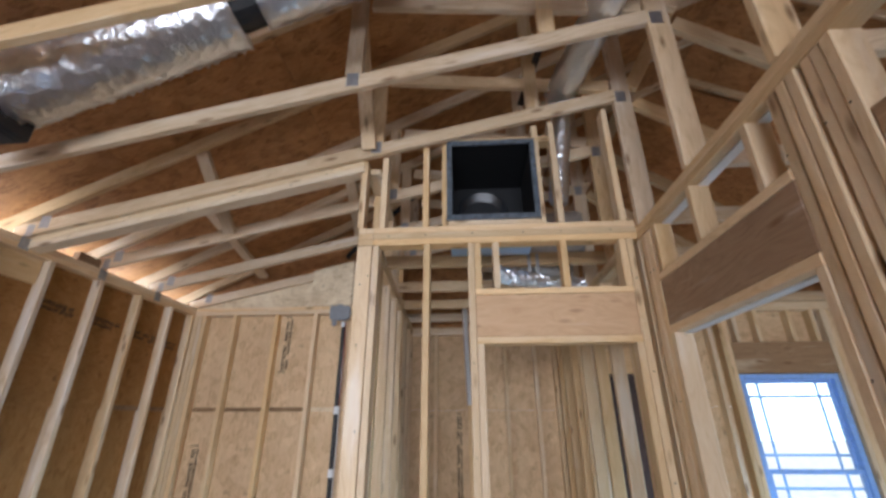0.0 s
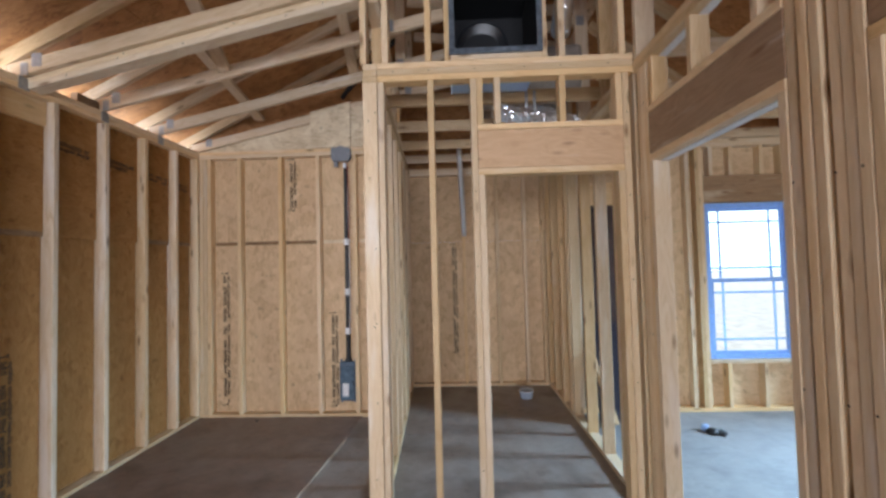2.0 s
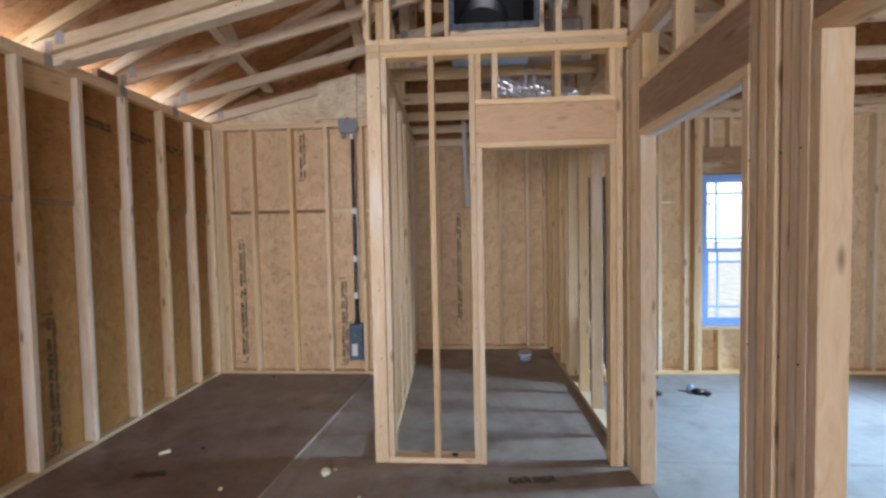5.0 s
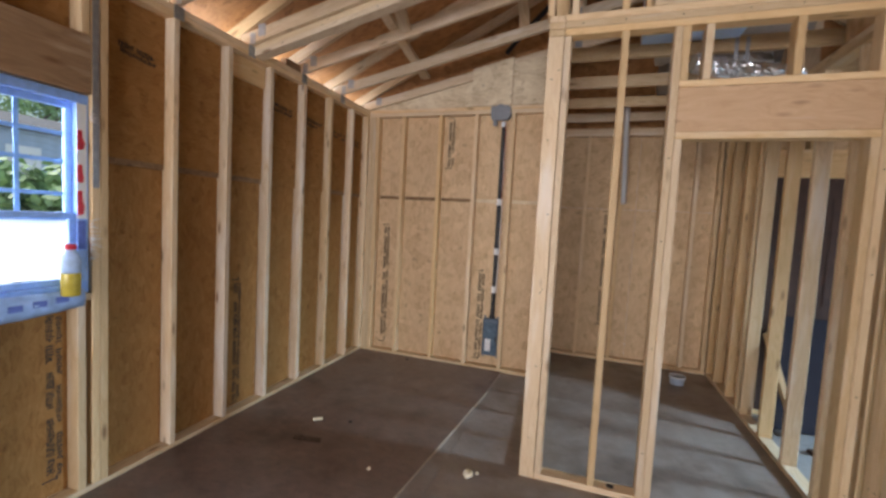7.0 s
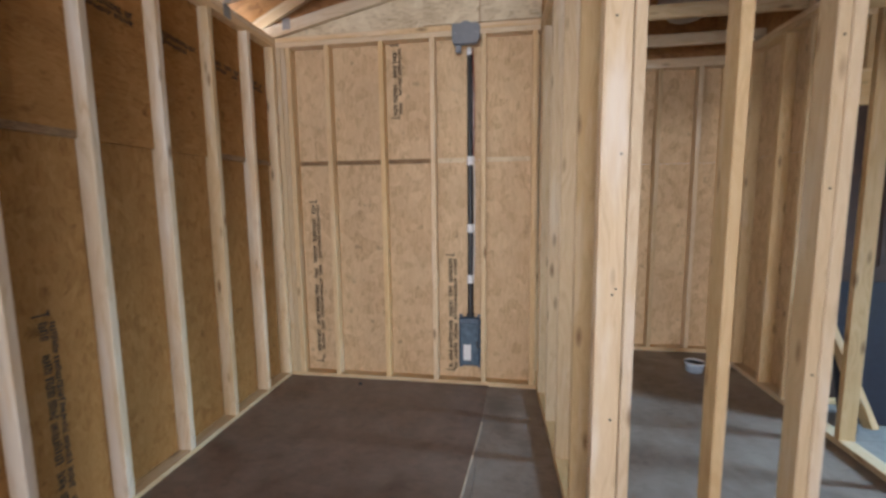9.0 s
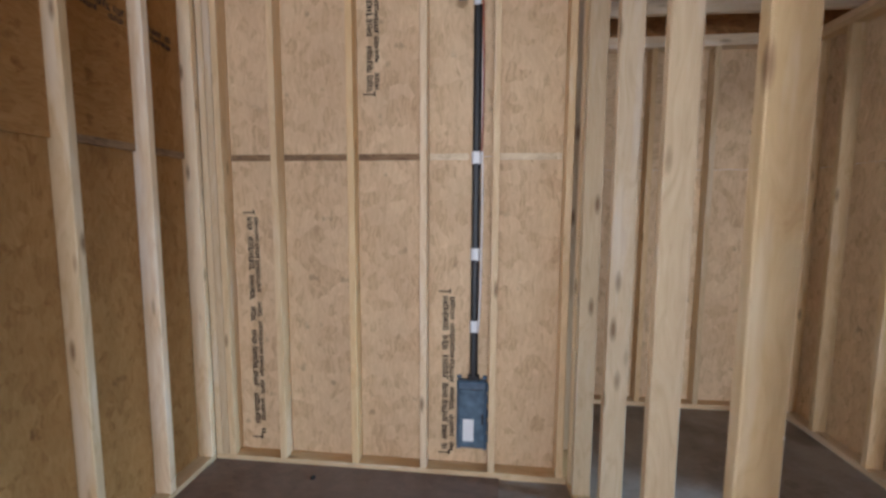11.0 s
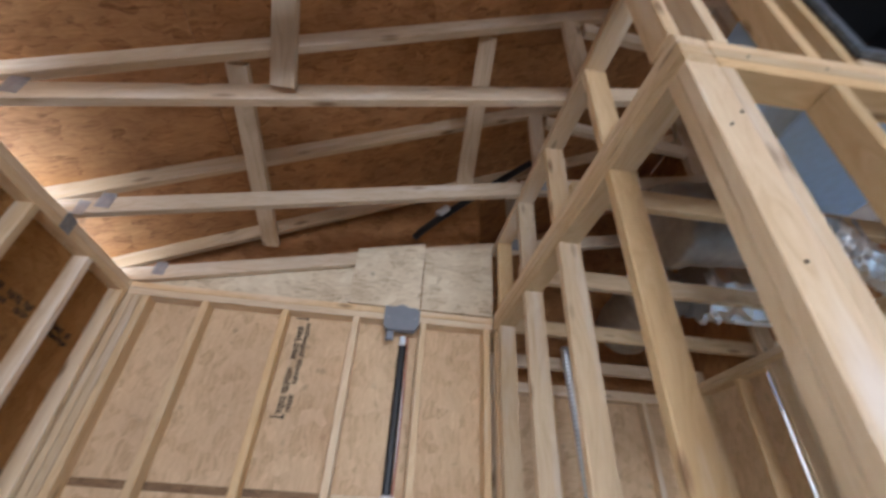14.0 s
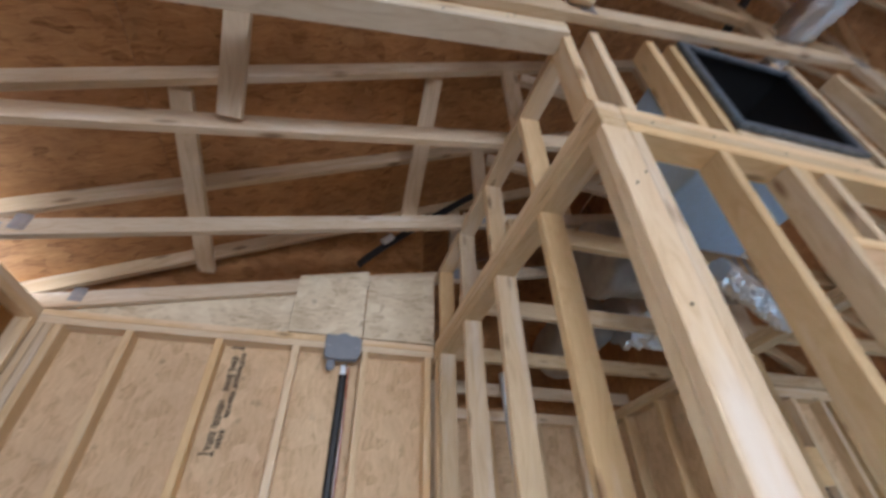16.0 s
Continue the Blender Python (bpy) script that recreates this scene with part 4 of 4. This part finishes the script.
def double_hung(name, m, wide, high, bars_up, bars_low, label, meet=0.5):
    """A double-hung window: local x across, y outwards, z up from the sill. bars: fractions across and up of each sash."""
    w = thing(name, label=label, category="window", kind="structure")
    w.matrix_basis = m
    f = 0.045
    local_box("window_frame", w, m, (0, 0, 0), (f, 0.075, high), VINYL_FILM)
    local_box("window_frame", w, m, (wide - f, 0, 0), (wide, 0.075, high), VINYL_FILM)
    local_box("window_frame", w, m, (f, 0, high - f), (wide - f, 0.075, high), VINYL_FILM)
    local_box("window_sill", w, m, (f, -0.004, 0), (wide - f, 0.08, f), VINYL_FILM)
    mid = high * meet
    for z0, z1, y, bars in ((f, mid + 0.02, 0.018, bars_low), (mid - 0.02, high - f, 0.045, bars_up)):
        r = 0.032
        local_box("sash_rail", w, m, (f, y, z0), (wide - f, y + 0.025, z0 + r), VINYL_FILM)
        local_box("sash_rail", w, m, (f, y, z1 - r), (wide - f, y + 0.025, z1), VINYL_FILM)
        local_box("sash_stile", w, m, (f, y, z0 + r), (f + r, y + 0.025, z1 - r), VINYL_FILM)
        local_box("sash_stile", w, m, (wide - f - r, y, z0 + r), (wide - f, y + 0.025, z1 - r), VINYL_FILM)
        gx0, gx1, gz0, gz1 = f + r, wide - f - r, z0 + r, z1 - r
        p = local_box("pane", w, m, (gx0, y + 0.010, gz0), (gx1, y + 0.014, gz1), GLASS, bevel=0.0)
        p.visible_shadow = False
        for a in bars[0]:
            x = gx0 + a * (gx1 - gx0)
            local_box("muntin", w, m, (x - 0.010, y + 0.0145, gz0), (x + 0.010, y + 0.020, gz1), VINYL_FILM, bevel=0.001)
        for a in bars[1]:
            z = gz0 + a * (gz1 - gz0)
            local_box("muntin", w, m, (gx0, y + 0.015, z - 0.010), (gx1, y + 0.021, z + 0.010), VINYL_FILM, bevel=0.001)
    return w


prairie = ((0.14, 0.86), (0.16, 0.84))
double_hung("window_1", pose(VX0 + 0.002, YR + 0.02, VZ0), VX1 - VX0 - 0.004, VZ1 - VZ0 - 0.002, prairie, prairie, "white vinyl double-hung window with prairie grille bars")
double_hung("window_2", pose(XL - 0.02, WY0 + 0.002, WZ0, 0, 0, 90), WY1 - WY0 - 0.004, WZ1 - WZ0 - 0.002, ((0.25, 0.5, 0.75), (0.19, 0.5, 0.76)), ((), ()), "white vinyl double-hung window still in blue film", 0.39)

def milky_film():
    m, t, b = material("milky_window_film")
    n = node(t, "ShaderNodeTexNoise", {"Vector": node(t, "ShaderNodeTexCoord").outputs["Object"], "Scale": 5.0, "Detail": 3.0})
    tr = node(t, "ShaderNodeBsdfTranslucent", {"Color": ramp(t, n.outputs["Fac"], [(0.3, (0.80, 0.90, 0.96)), (0.7, (0.95, 0.97, 1.0))])})
    b.inputs["Base Color"].default_value = (0.85, 0.92, 1.0, 1)
    b.inputs["Roughness"].default_value = 0.3
    both = node(t, "ShaderNodeMixShader", {0: 0.85, 1: b.outputs[0], 2: tr.outputs[0]})
    t.links.new(both.outputs[0], t.nodes["Material Output"].inputs["Surface"])
    return m


pane_film = thing("pane_film", (XL - 0.02, 1.5, 1.15), "milky protective film stuck on the lower window pane", "plastic film")
box("film_sheet", pane_film, (XL - 0.047, WY0 + 0.085, WZ0 + 0.085), (XL - 0.0465, WY1 - 0.085, WZ0 + 0.37), milky_film(), bevel=0.0)
FILM = plain("blue_protective_film", (0.35, 0.52, 0.85), 0.25, 0.0, 0.25, 14.0)
DEEP_BLUE = plain("deep_blue_film", (0.10, 0.16, 0.50), 0.35, 0.0, 0.2)
RED = plain("red_tape", (0.62, 0.03, 0.05), 0.5)
film = thing("protective_film", (XL, 1.5, 1.06), "sagging blue-white plastic film along the window sill", "plastic film")
bm = bmesh.new()
rows = []
for k in range(5):
    rows.append([bm.verts.new((XL + 0.004 + 0.012 * math.sin(k * 0.9) + 0.003 * math.sin(i * 1.7 + k), 1.08 + i * 0.0345, 1.105 - k * 0.022 - 0.030 * math.sin(math.pi * i / 24) * k / 4)) for i in range(25)])
for a, b in zip(rows, rows[1:]):
    for i in range(24):
        bm.faces.new((a[i], a[i + 1], b[i + 1], b[i]))
sheet_ob = part("sheet", bm, FILM, film, smooth=True)
sol = sheet_ob.modifiers.new("thickness", "SOLIDIFY")
sol.thickness = 0.002
for z0, z1, flare in ((1.80, 1.90, 0.7), (1.64, 1.73, 0.1), (1.475, 1.60, 0.5)):
    tp = thing("red_tape_strip", (XL, 1.915, z0), "short torn strip of red tape on the window frame", "tape", "window tape strips")
    bm = bmesh.new()
    edge = ((0.0, 0.0), (1.0, 0.0 + 0.1 * flare), (1.0 + 0.5 * flare, 0.35), (0.9, 0.6), (0.8, 1.0), (0.0, 1.0))
    for dx in (0.0, 0.002):
        bm.faces.new([bm.verts.new((XL - 0.019 + dx, 1.892 + 0.026 * a, z0 + (z1 - z0) * b)) for a, b in edge])
    bm.verts.ensure_lookup_table()
    for k in range(6):
        bm.faces.new((bm.verts[k], bm.verts[(k + 1) % 6], bm.verts[6 + (k + 1) % 6], bm.verts[6 + k]))
    bmesh.ops.recalc_face_normals(bm, faces=bm.faces[:])
    part("strip", bm, RED, tp)
label_tape = thing("white_tape_strip", (XL, 1.915, 1.46), "long white printed tape down the window jamb", "tape")
box("strip", label_tape, (XL - 0.0199, 1.890, 1.46), (XL - 0.0193, 1.934, 2.03), WHITE, bevel=0.0)
tape = thing("blue_tape_strip", (XL, 1.915, 1.2), "blue and white film strip on the window frame", "tape")
box("strip", tape, (XL - 0.0195, 1.885, 1.14), (XL - 0.0152, 1.938, 1.30), FILM, bevel=0.001)
box("strip", tape, (XL - 0.0195, 1.892, 1.305), (XL - 0.0152, 1.928, 1.45), DEEP_BLUE, "deep blue printed film", bevel=0.001)
for k in range(3):
    box("printed_block", film, (XL + 0.017, 1.60 + 0.09 * k, 1.035 + 0.008 * k), (XL + 0.0195, 1.655 + 0.09 * k, 1.065 + 0.008 * k), DEEP_BLUE, "dark blue printed block", bevel=0.001)
tuft = thing("insulation_tuft", (XL - 0.01, 1.985, 1.3), "frayed white fibres sticking out beside the window", "insulation")
bm = bmesh.new()
rng = random.Random(8)
for zc in (1.98, 1.36, 1.28, 1.42, 1.33):
    for i in range(10):
        p = Vector((XL + 0.002, 1.937, zc + rng.uniform(-0.03, 0.03)))
        q = p + Vector((rng.uniform(0.0, 0.015), rng.uniform(0.02, 0.06), rng.uniform(-0.03, 0.03)))
        v = [bm.verts.new(p), bm.verts.new(p + Vector((0, 0, 0.004))), bm.verts.new(q), bm.verts.new(p + Vector((0.004, 0, 0)))]
        bm.faces.new((v[0], v[1], v[2]))
        bm.faces.new((v[1], v[3], v[2]))
        bm.faces.new((v[3], v[0], v[2]))
tagged(part("fibres", bm, WHITE, tuft), kind="stuff")


def lathe(name, parent, at, profile, mat, label="", ring=20):
    """A turned body from radius and height pairs."""
    bm = bmesh.new()
    rings = []
    for r, z in profile:
        rings.append([bm.verts.new((r * math.cos(2 * math.pi * k / ring), r * math.sin(2 * math.pi * k / ring), z)) for k in range(ring)])
    for a, b in zip(rings, rings[1:]):
        for k in range(ring):
            bm.faces.new((a[k], a[(k + 1) % ring], b[(k + 1) % ring], b[k]))
    bm.faces.new(rings[0][::-1])
    bm.faces.new(rings[-1])
    return part(name, bm, mat, parent, label, Matrix.Translation(at), True)


YELLOW = plain("yellow_liquid", (0.52, 0.40, 0.06), 0.2)
CLEAR = plain("cloudy_clear_plastic", (0.45, 0.60, 0.82), 0.2)
bottle = thing("plastic_bottle", (XL + 0.03, 1.84, 1.08), "clear plastic bottle with yellow liquid and a red cap", "bottle")
shelf_z = 1.08
lathe("liquid", bottle, (XL + 0.02, 1.84, shelf_z), ((0.034, 0.0), (0.039, 0.006), (0.039, 0.11), (0.038, 0.115)), YELLOW, "yellow liquid")
lathe("body", bottle, (XL + 0.02, 1.84, shelf_z + 0.1155), ((0.039, 0.0), (0.040, 0.06), (0.034, 0.085), (0.022, 0.10), (0.020, 0.115)), CLEAR)
lathe("cap", bottle, (XL + 0.02, 1.84, shelf_z + 0.231), ((0.024, 0.0), (0.024, 0.02), (0.021, 0.025)), RED, "red cap")

# ---- east room details ----
DOOR = plain("dark_brown_door", (0.055, 0.028, 0.022), 0.55, 0.0, 0.25, 8.0)
door = thing("door_1", (1.1, YR, 0), "dark brown closed door in the north wall", "door", kind="structure")
box("slab", door, (0.71, YR + 0.03, 0.005), (1.455, YR + 0.07, 2.0685), DOOR)
for z0, z1 in ((0.2, 0.85), (1.0, 1.9)):
    for x0, x1 in ((0.80, 1.05), (1.11, 1.36)):
        box("door_panel", door, (x0, YR + 0.022, z0), (x1, YR + 0.0295, z1), DOOR, bevel=0.006)
NAVY = plain("navy_board", (0.012, 0.016, 0.03), 0.35)
lean = thing("leaning_panel", (0.95, 4.5, 0), "dark navy panel with a pale edge leaning by the door", "panel")
board("board", lean, (0.98, 4.52, 0.01), (0.98, 4.74, 0.90), (1, 0, 0), 0.46, 0.02, NAVY)
board("edge", lean, (1.222, 4.52, 0.01), (1.222, 4.74, 0.90), (1, 0, 0), 0.02, 0.022, VINYL, "pale edge strip")
offcut = thing("lumber_offcut", (0.75, 4.5, 0), "short pine offcut leaning on the stud wall", "lumber")
board("plank", offcut, (0.86, 4.42, 0.03), (0.70, 4.70, 0.75), (0, 1, 0), 0.089, 0.038, STUD)
crate = thing("debris_pile", (1.1, 4.1, 0), "dark scraps lying on the subfloor", "debris")
for i, (x, y, a) in enumerate(((0.95, 4.2, 20), (1.1, 4.05, 75), (1.2, 4.3, 130))):
    o = new("scrap", box_mesh(0.22, 0.06, 0.03, DOOR, 0.006))
    place(o, crate, pose(x, y, 0.016, 0, 0, a))
# white strips that paint the sky light on header and plate undersides
for (x0, x1, z0, z1, y0, y1) in ((XR + 0.046, XR + 0.0885, 2.054, 2.0595, 1.955, 2.846), (XR + 0.046, XR + 0.0885, 2.6235, 2.6295, 1.93, 2.84)):
    box("white_strip", east, (x0, y0, z0), (x1, y1, z1), WHITE, "white strip added for sky light on the underside", bevel=0.001)
glove = thing("work_glove", (1.63, 4.29, 0), "crumpled black and blue work glove on the floor", "glove")
lathe("palm", glove, (1.63, 4.29, 0), ((0.05, 0.0), (0.055, 0.015), (0.04, 0.035), (0.015, 0.042)), BLACK, ring=9)
for i, a in enumerate((-25, 0, 25, 60)):
    c, sn = math.cos(radians(a)), math.sin(radians(a))
    part("finger", tube_bm([(1.63 + 0.04 * c, 4.29 - 0.04 * sn, 0.014), (1.63 + 0.11 * c, 4.29 - 0.10 * sn, 0.011)], 0.011, 8), BLACK, glove, smooth=True)
lathe("cuff", glove, (1.60, 4.35, 0), ((0.03, 0.0), (0.034, 0.01), (0.028, 0.05)), FILM, "blue cuff", ring=10)
scrap = thing("floor_scrap", (1.40, 4.70, 0), "small black scrap on the subfloor", "scrap", "floor scraps")
lathe("lump", scrap, (1.42, 4.70, 0), ((0.035, 0.0), (0.04, 0.012), (0.02, 0.03), (0.004, 0.034)), BLACK, ring=8)

# ---- litter on the floor ----
CREAM = plain("cream_foam", (0.78, 0.70, 0.52), 0.8)


def lump(x, y, z, r, mat, label, seed):
    rng = random.Random(seed)
    th = thing("floor_scrap", (x, y, z), label, "scrap", "floor scraps")
    bm = bmesh.new()
    bmesh.ops.create_icosphere(bm, subdivisions=2, radius=r)
    for v in bm.verts:
        v.co *= 1 + rng.uniform(-0.25, 0.25)
        v.co.z = max(v.co.z * 0.7, -r * 0.45)
    part("lump", bm, mat, th, m=pose(x, y, z + r * 0.45, 0, 0, rng.uniform(0, 360)))


lump(-1.38, 2.90, 0.0, 0.030, CREAM, "cream foam crumb on the subfloor", 1)
lump(-1.33, 2.94, 0.0, 0.012, CREAM, "cream foam crumb on the subfloor", 2)
lump(-2.36, 3.16, 0.012, 0.012, BLACK, "tiny dark crumb on the floor board", 3)
lump(-2.55, 4.64, 0.012, 0.014, BLACK, "tiny dark crumb on the floor board", 4)
lump(-1.95, 2.70, 0.012, 0.012, CREAM, "cream foam crumb on the subfloor", 5)
lump(-1.10, 2.66, 0.0, 0.011, WHITE, "white crumb on the subfloor", 6)
chip = thing("wood_chip", (-2.6, 3.1, 0.012), "pale wood chip lying on the floor board", "scrap")
o = new("chip", box_mesh(0.07, 0.035, 0.012, CREAM, 0.003))
place(o, chip, pose(-2.6, 3.1, 0.019, 0, 0, 35))
CUP = plain("cloudy_blue_plastic", (0.42, 0.50, 0.60), 0.3, 0.0, 0.1)
bucket = thing("small_bucket", (0.19, 5.30, 0), "small cloudy blue-grey plastic tub on the closet floor", "tub")
lathe("body", bucket, (0.19, 5.30, 0), ((0.060, 0.0), (0.066, 0.004), (0.074, 0.062), (0.080, 0.066), (0.080, 0.074), (0.070, 0.074), (0.060, 0.012)), CUP)
lathe("rim_band", bucket, (0.19, 5.30, 0.0745), ((0.081, 0.0), (0.083, 0.008), (0.079, 0.014), (0.072, 0.012), (0.071, 0.0)), VINYL, "paler rolled rim")
grommet = thing("pipe_grommet", (-0.56, 3.085, 0.038), "dark round hole in the sole plate", "grommet")
lathe("ring", grommet, (-0.56, 3.085, 0.0382), ((0.022, 0.0), (0.022, 0.003), (0.014, 0.003), (0.013, 0.001)), BLACK, ring=14)

# ---- fixings ----
block = thing("eave_block", (XL, 3.5, PLATE), "dark brown wood block on the wall plate", "block")
box("block", block, (XL - 0.085, 3.40, PLATE + 0.001), (XL - 0.03, 3.62, PLATE + 0.075), HEADER_DARK)
for y in (2.42, 3.00, 3.60, 4.20):
    tie = thing("hurricane_tie", (XL, y, PLATE), "galvanised tie nailed to plate and truss", "metal tie", "truss ties")
    box("plate_leg", tie, (XL, y - 0.035, PLATE - 0.075), (XL + 0.003, y + 0.03, PLATE + 0.004), GALV, bevel=0.0)
    box("truss_leg", tie, (XL - 0.002, y - 0.0225, PLATE + 0.005), (XL + 0.045, y - 0.0205, PLATE + 0.085), GALV, bevel=0.0)
strap = thing("metal_strap", (XL, 2.0, 1.4), "grey metal strap on the king stud beside the window", "metal strap")
box("band", strap, (XL, 1.949, 1.62), (XL + 0.0022, 1.980, PLATE - 0.02), GALV, bevel=0.0)
NAIL = plain("nail_head", (0.05, 0.045, 0.04), 0.5, 0.6)
rng = random.Random(3)


def nails(parent, spots, axis):
    for x, y, z in spots:
        d = Vector((0.0035, 0.0035, 0.0035))
        d["xyz".index(axis)] = 0.001
        box("nail", parent, Vector((x, y, z)) - d, Vector((x, y, z)) + d, NAIL, bevel=0.001)


nails(partition, [(-1.035 + rng.uniform(-0.02, 0.03), YF - 0.002, z) for z in (0.25, 0.7, 1.15, 1.17, 1.62, 2.05, 2.4, 2.45)], "y")
nails(front, [(-0.41, YF - 0.002, z) for z in (0.3, 0.9, 1.5, 1.95)] + [(0.50, YF - 0.002, z) for z in (0.3, 0.8, 1.4, 1.9, 2.4)], "y")
nails(front, [(x, YF - 0.002, 2.70) for x in (-0.9, -0.68, -0.4, -0.1, 0.12, 0.4)], "y")
nails(sister, [(x, 3.0205, chord_z(x) - 0.03 + 0.02 * (k % 3 - 1)) for k, x in enumerate((-2.95, -2.62, -2.58, -2.2, -1.92, -1.88, -1.55, -1.32, -1.29))], "y")
nails(east, [(XR - 0.008, y, z) for y in (2.91, 2.95, 1.89, 1.74, 1.66) for z in (0.4, 1.1, 1.75, 2.4)], "x")

# ---- outside ----
LEAF = plain("leaf_green", (0.26, 0.40, 0.17), 0.6, 0.0, 0.5, 2.0)
BARK = plain("bark", (0.12, 0.09, 0.06), 0.9, 0.0, 0.3, 12.0)


def tree(x, y, h, seed):
    rng = random.Random(seed)
    t = thing("tree", (x, y, -0.6), "leafy green tree standing beyond the house", "tree", "garden trees")
    bm = bmesh.new()
    limbs = [((0, 0, 0), (0.1, 0.05, h * 0.55), 0.16)]
    for i in range(7):
        a = rng.uniform(0, 6.28)
        z = h * rng.uniform(0.3, 0.55)
        limbs.append(((0.05, 0.02, z), (math.cos(a) * h * 0.25, math.sin(a) * h * 0.25, z + h * rng.uniform(0.15, 0.35)), 0.06))
    for p, q, r in limbs:
        p, q = Vector(p), Vector(q)
        d = (q - p).normalized()
        sd = d.cross(Vector((0.3, 0.9, 0.2))).normalized()
        up = d.cross(sd)
        a = [bm.verts.new(p + (sd * math.cos(k * 1.0472) + up * math.sin(k * 1.0472)) * r) for k in range(6)]
        b = [bm.verts.new(q + (sd * math.cos(k * 1.0472) + up * math.sin(k * 1.0472)) * r * 0.35) for k in range(6)]
        for k in range(6):
            bm.faces.new((a[k], a[(k + 1) % 6], b[(k + 1) % 6], b[k]))
    part("trunk", bm, BARK, t, m=pose(x, y, -0.6))
    bm = bmesh.new()
    for i in range(90):
        a, e = rng.uniform(0, 6.28), rng.uniform(-0.7, 1.4)
        rad = h * rng.uniform(0.08, 0.33)
        c = Vector((math.cos(a) * math.cos(e) * rad, math.sin(a) * math.cos(e) * rad, h * 0.62 + math.sin(e) * rad))
        for k in range(34):
            p = c + Vector((rng.gauss(0, 0.22), rng.gauss(0, 0.22), rng.gauss(0, 0.18)))
            u = Vector((rng.uniform(-1, 1), rng.uniform(-1, 1), rng.uniform(-1, 1))).normalized() * 0.13
            w = u.cross(Vector((rng.uniform(-1, 1), rng.uniform(-1, 1), 1))).normalized() * 0.07
            bm.faces.new([bm.verts.new(q) for q in (p - u, p + w, p + u, p - w)])
    part("crown", bm, LEAF, t, m=pose(x, y, -0.6))


for i, (x, y, h) in enumerate(((-10.6, 5.2, 2.7), (-11.0, 6.6, 2.9), (-10.8, 7.9, 2.7), (-11.4, 9.4, 3.0), (-11.2, 10.9, 2.8), (-25.0, 12.0, 9.0), (-25.6, 15.0, 9.6), (-26.0, 18.5, 9.2), (-25.5, 22.0, 9.4), (29.5, 60.0, 8.2))):
    tree(x, y, h, 40 + i)
SIDING = plain("blue_grey_siding", (0.38, 0.50, 0.66), 0.7, 0.0, 0.08, 4.0)
SHINGLE = plain("grey_shingle", (0.12, 0.12, 0.13), 0.9, 0.0, 0.3, 6.0)
house = thing("neighbour_house", (-18, 13, -0.6), "blue-grey sided house with a dark roof", "house")
for i in range(22):
    box("siding_board", house, (-20, 7, -0.6 + i * 0.2), (-18 + 0.01 * (i % 2), 20, -0.405 + i * 0.2), SIDING, bevel=0.0)
board("roof", house, (-17.6, 13.5, 3.72), (-20.5, 13.5, 4.5), (0, 1, 0), 13.6, 0.15, SHINGLE)
for y in (8.5, 11.0, 13.5, 16.0):
    box("window", house, (-18.02, y, 2.0), (-17.96, y + 0.9, 3.2), VINYL)

# added glowing sheet that whitens the view through the north window
BACKDROP_GLOW, t, b = material("glowing_backdrop")
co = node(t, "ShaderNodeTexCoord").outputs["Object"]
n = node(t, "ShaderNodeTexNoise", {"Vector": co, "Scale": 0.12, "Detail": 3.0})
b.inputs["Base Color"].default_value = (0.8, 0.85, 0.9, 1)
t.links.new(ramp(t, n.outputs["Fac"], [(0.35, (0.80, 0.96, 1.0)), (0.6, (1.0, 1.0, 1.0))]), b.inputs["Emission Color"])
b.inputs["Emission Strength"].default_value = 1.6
backdrop = thing("backdrop", (30, 66, -0.6), "added glowing sheet for the bright distance beyond the window", "backdrop", kind="structure")
box("haze", backdrop, (0, 66, -0.6), (70, 66.1, 22), BACKDROP_GLOW, bevel=0.0)
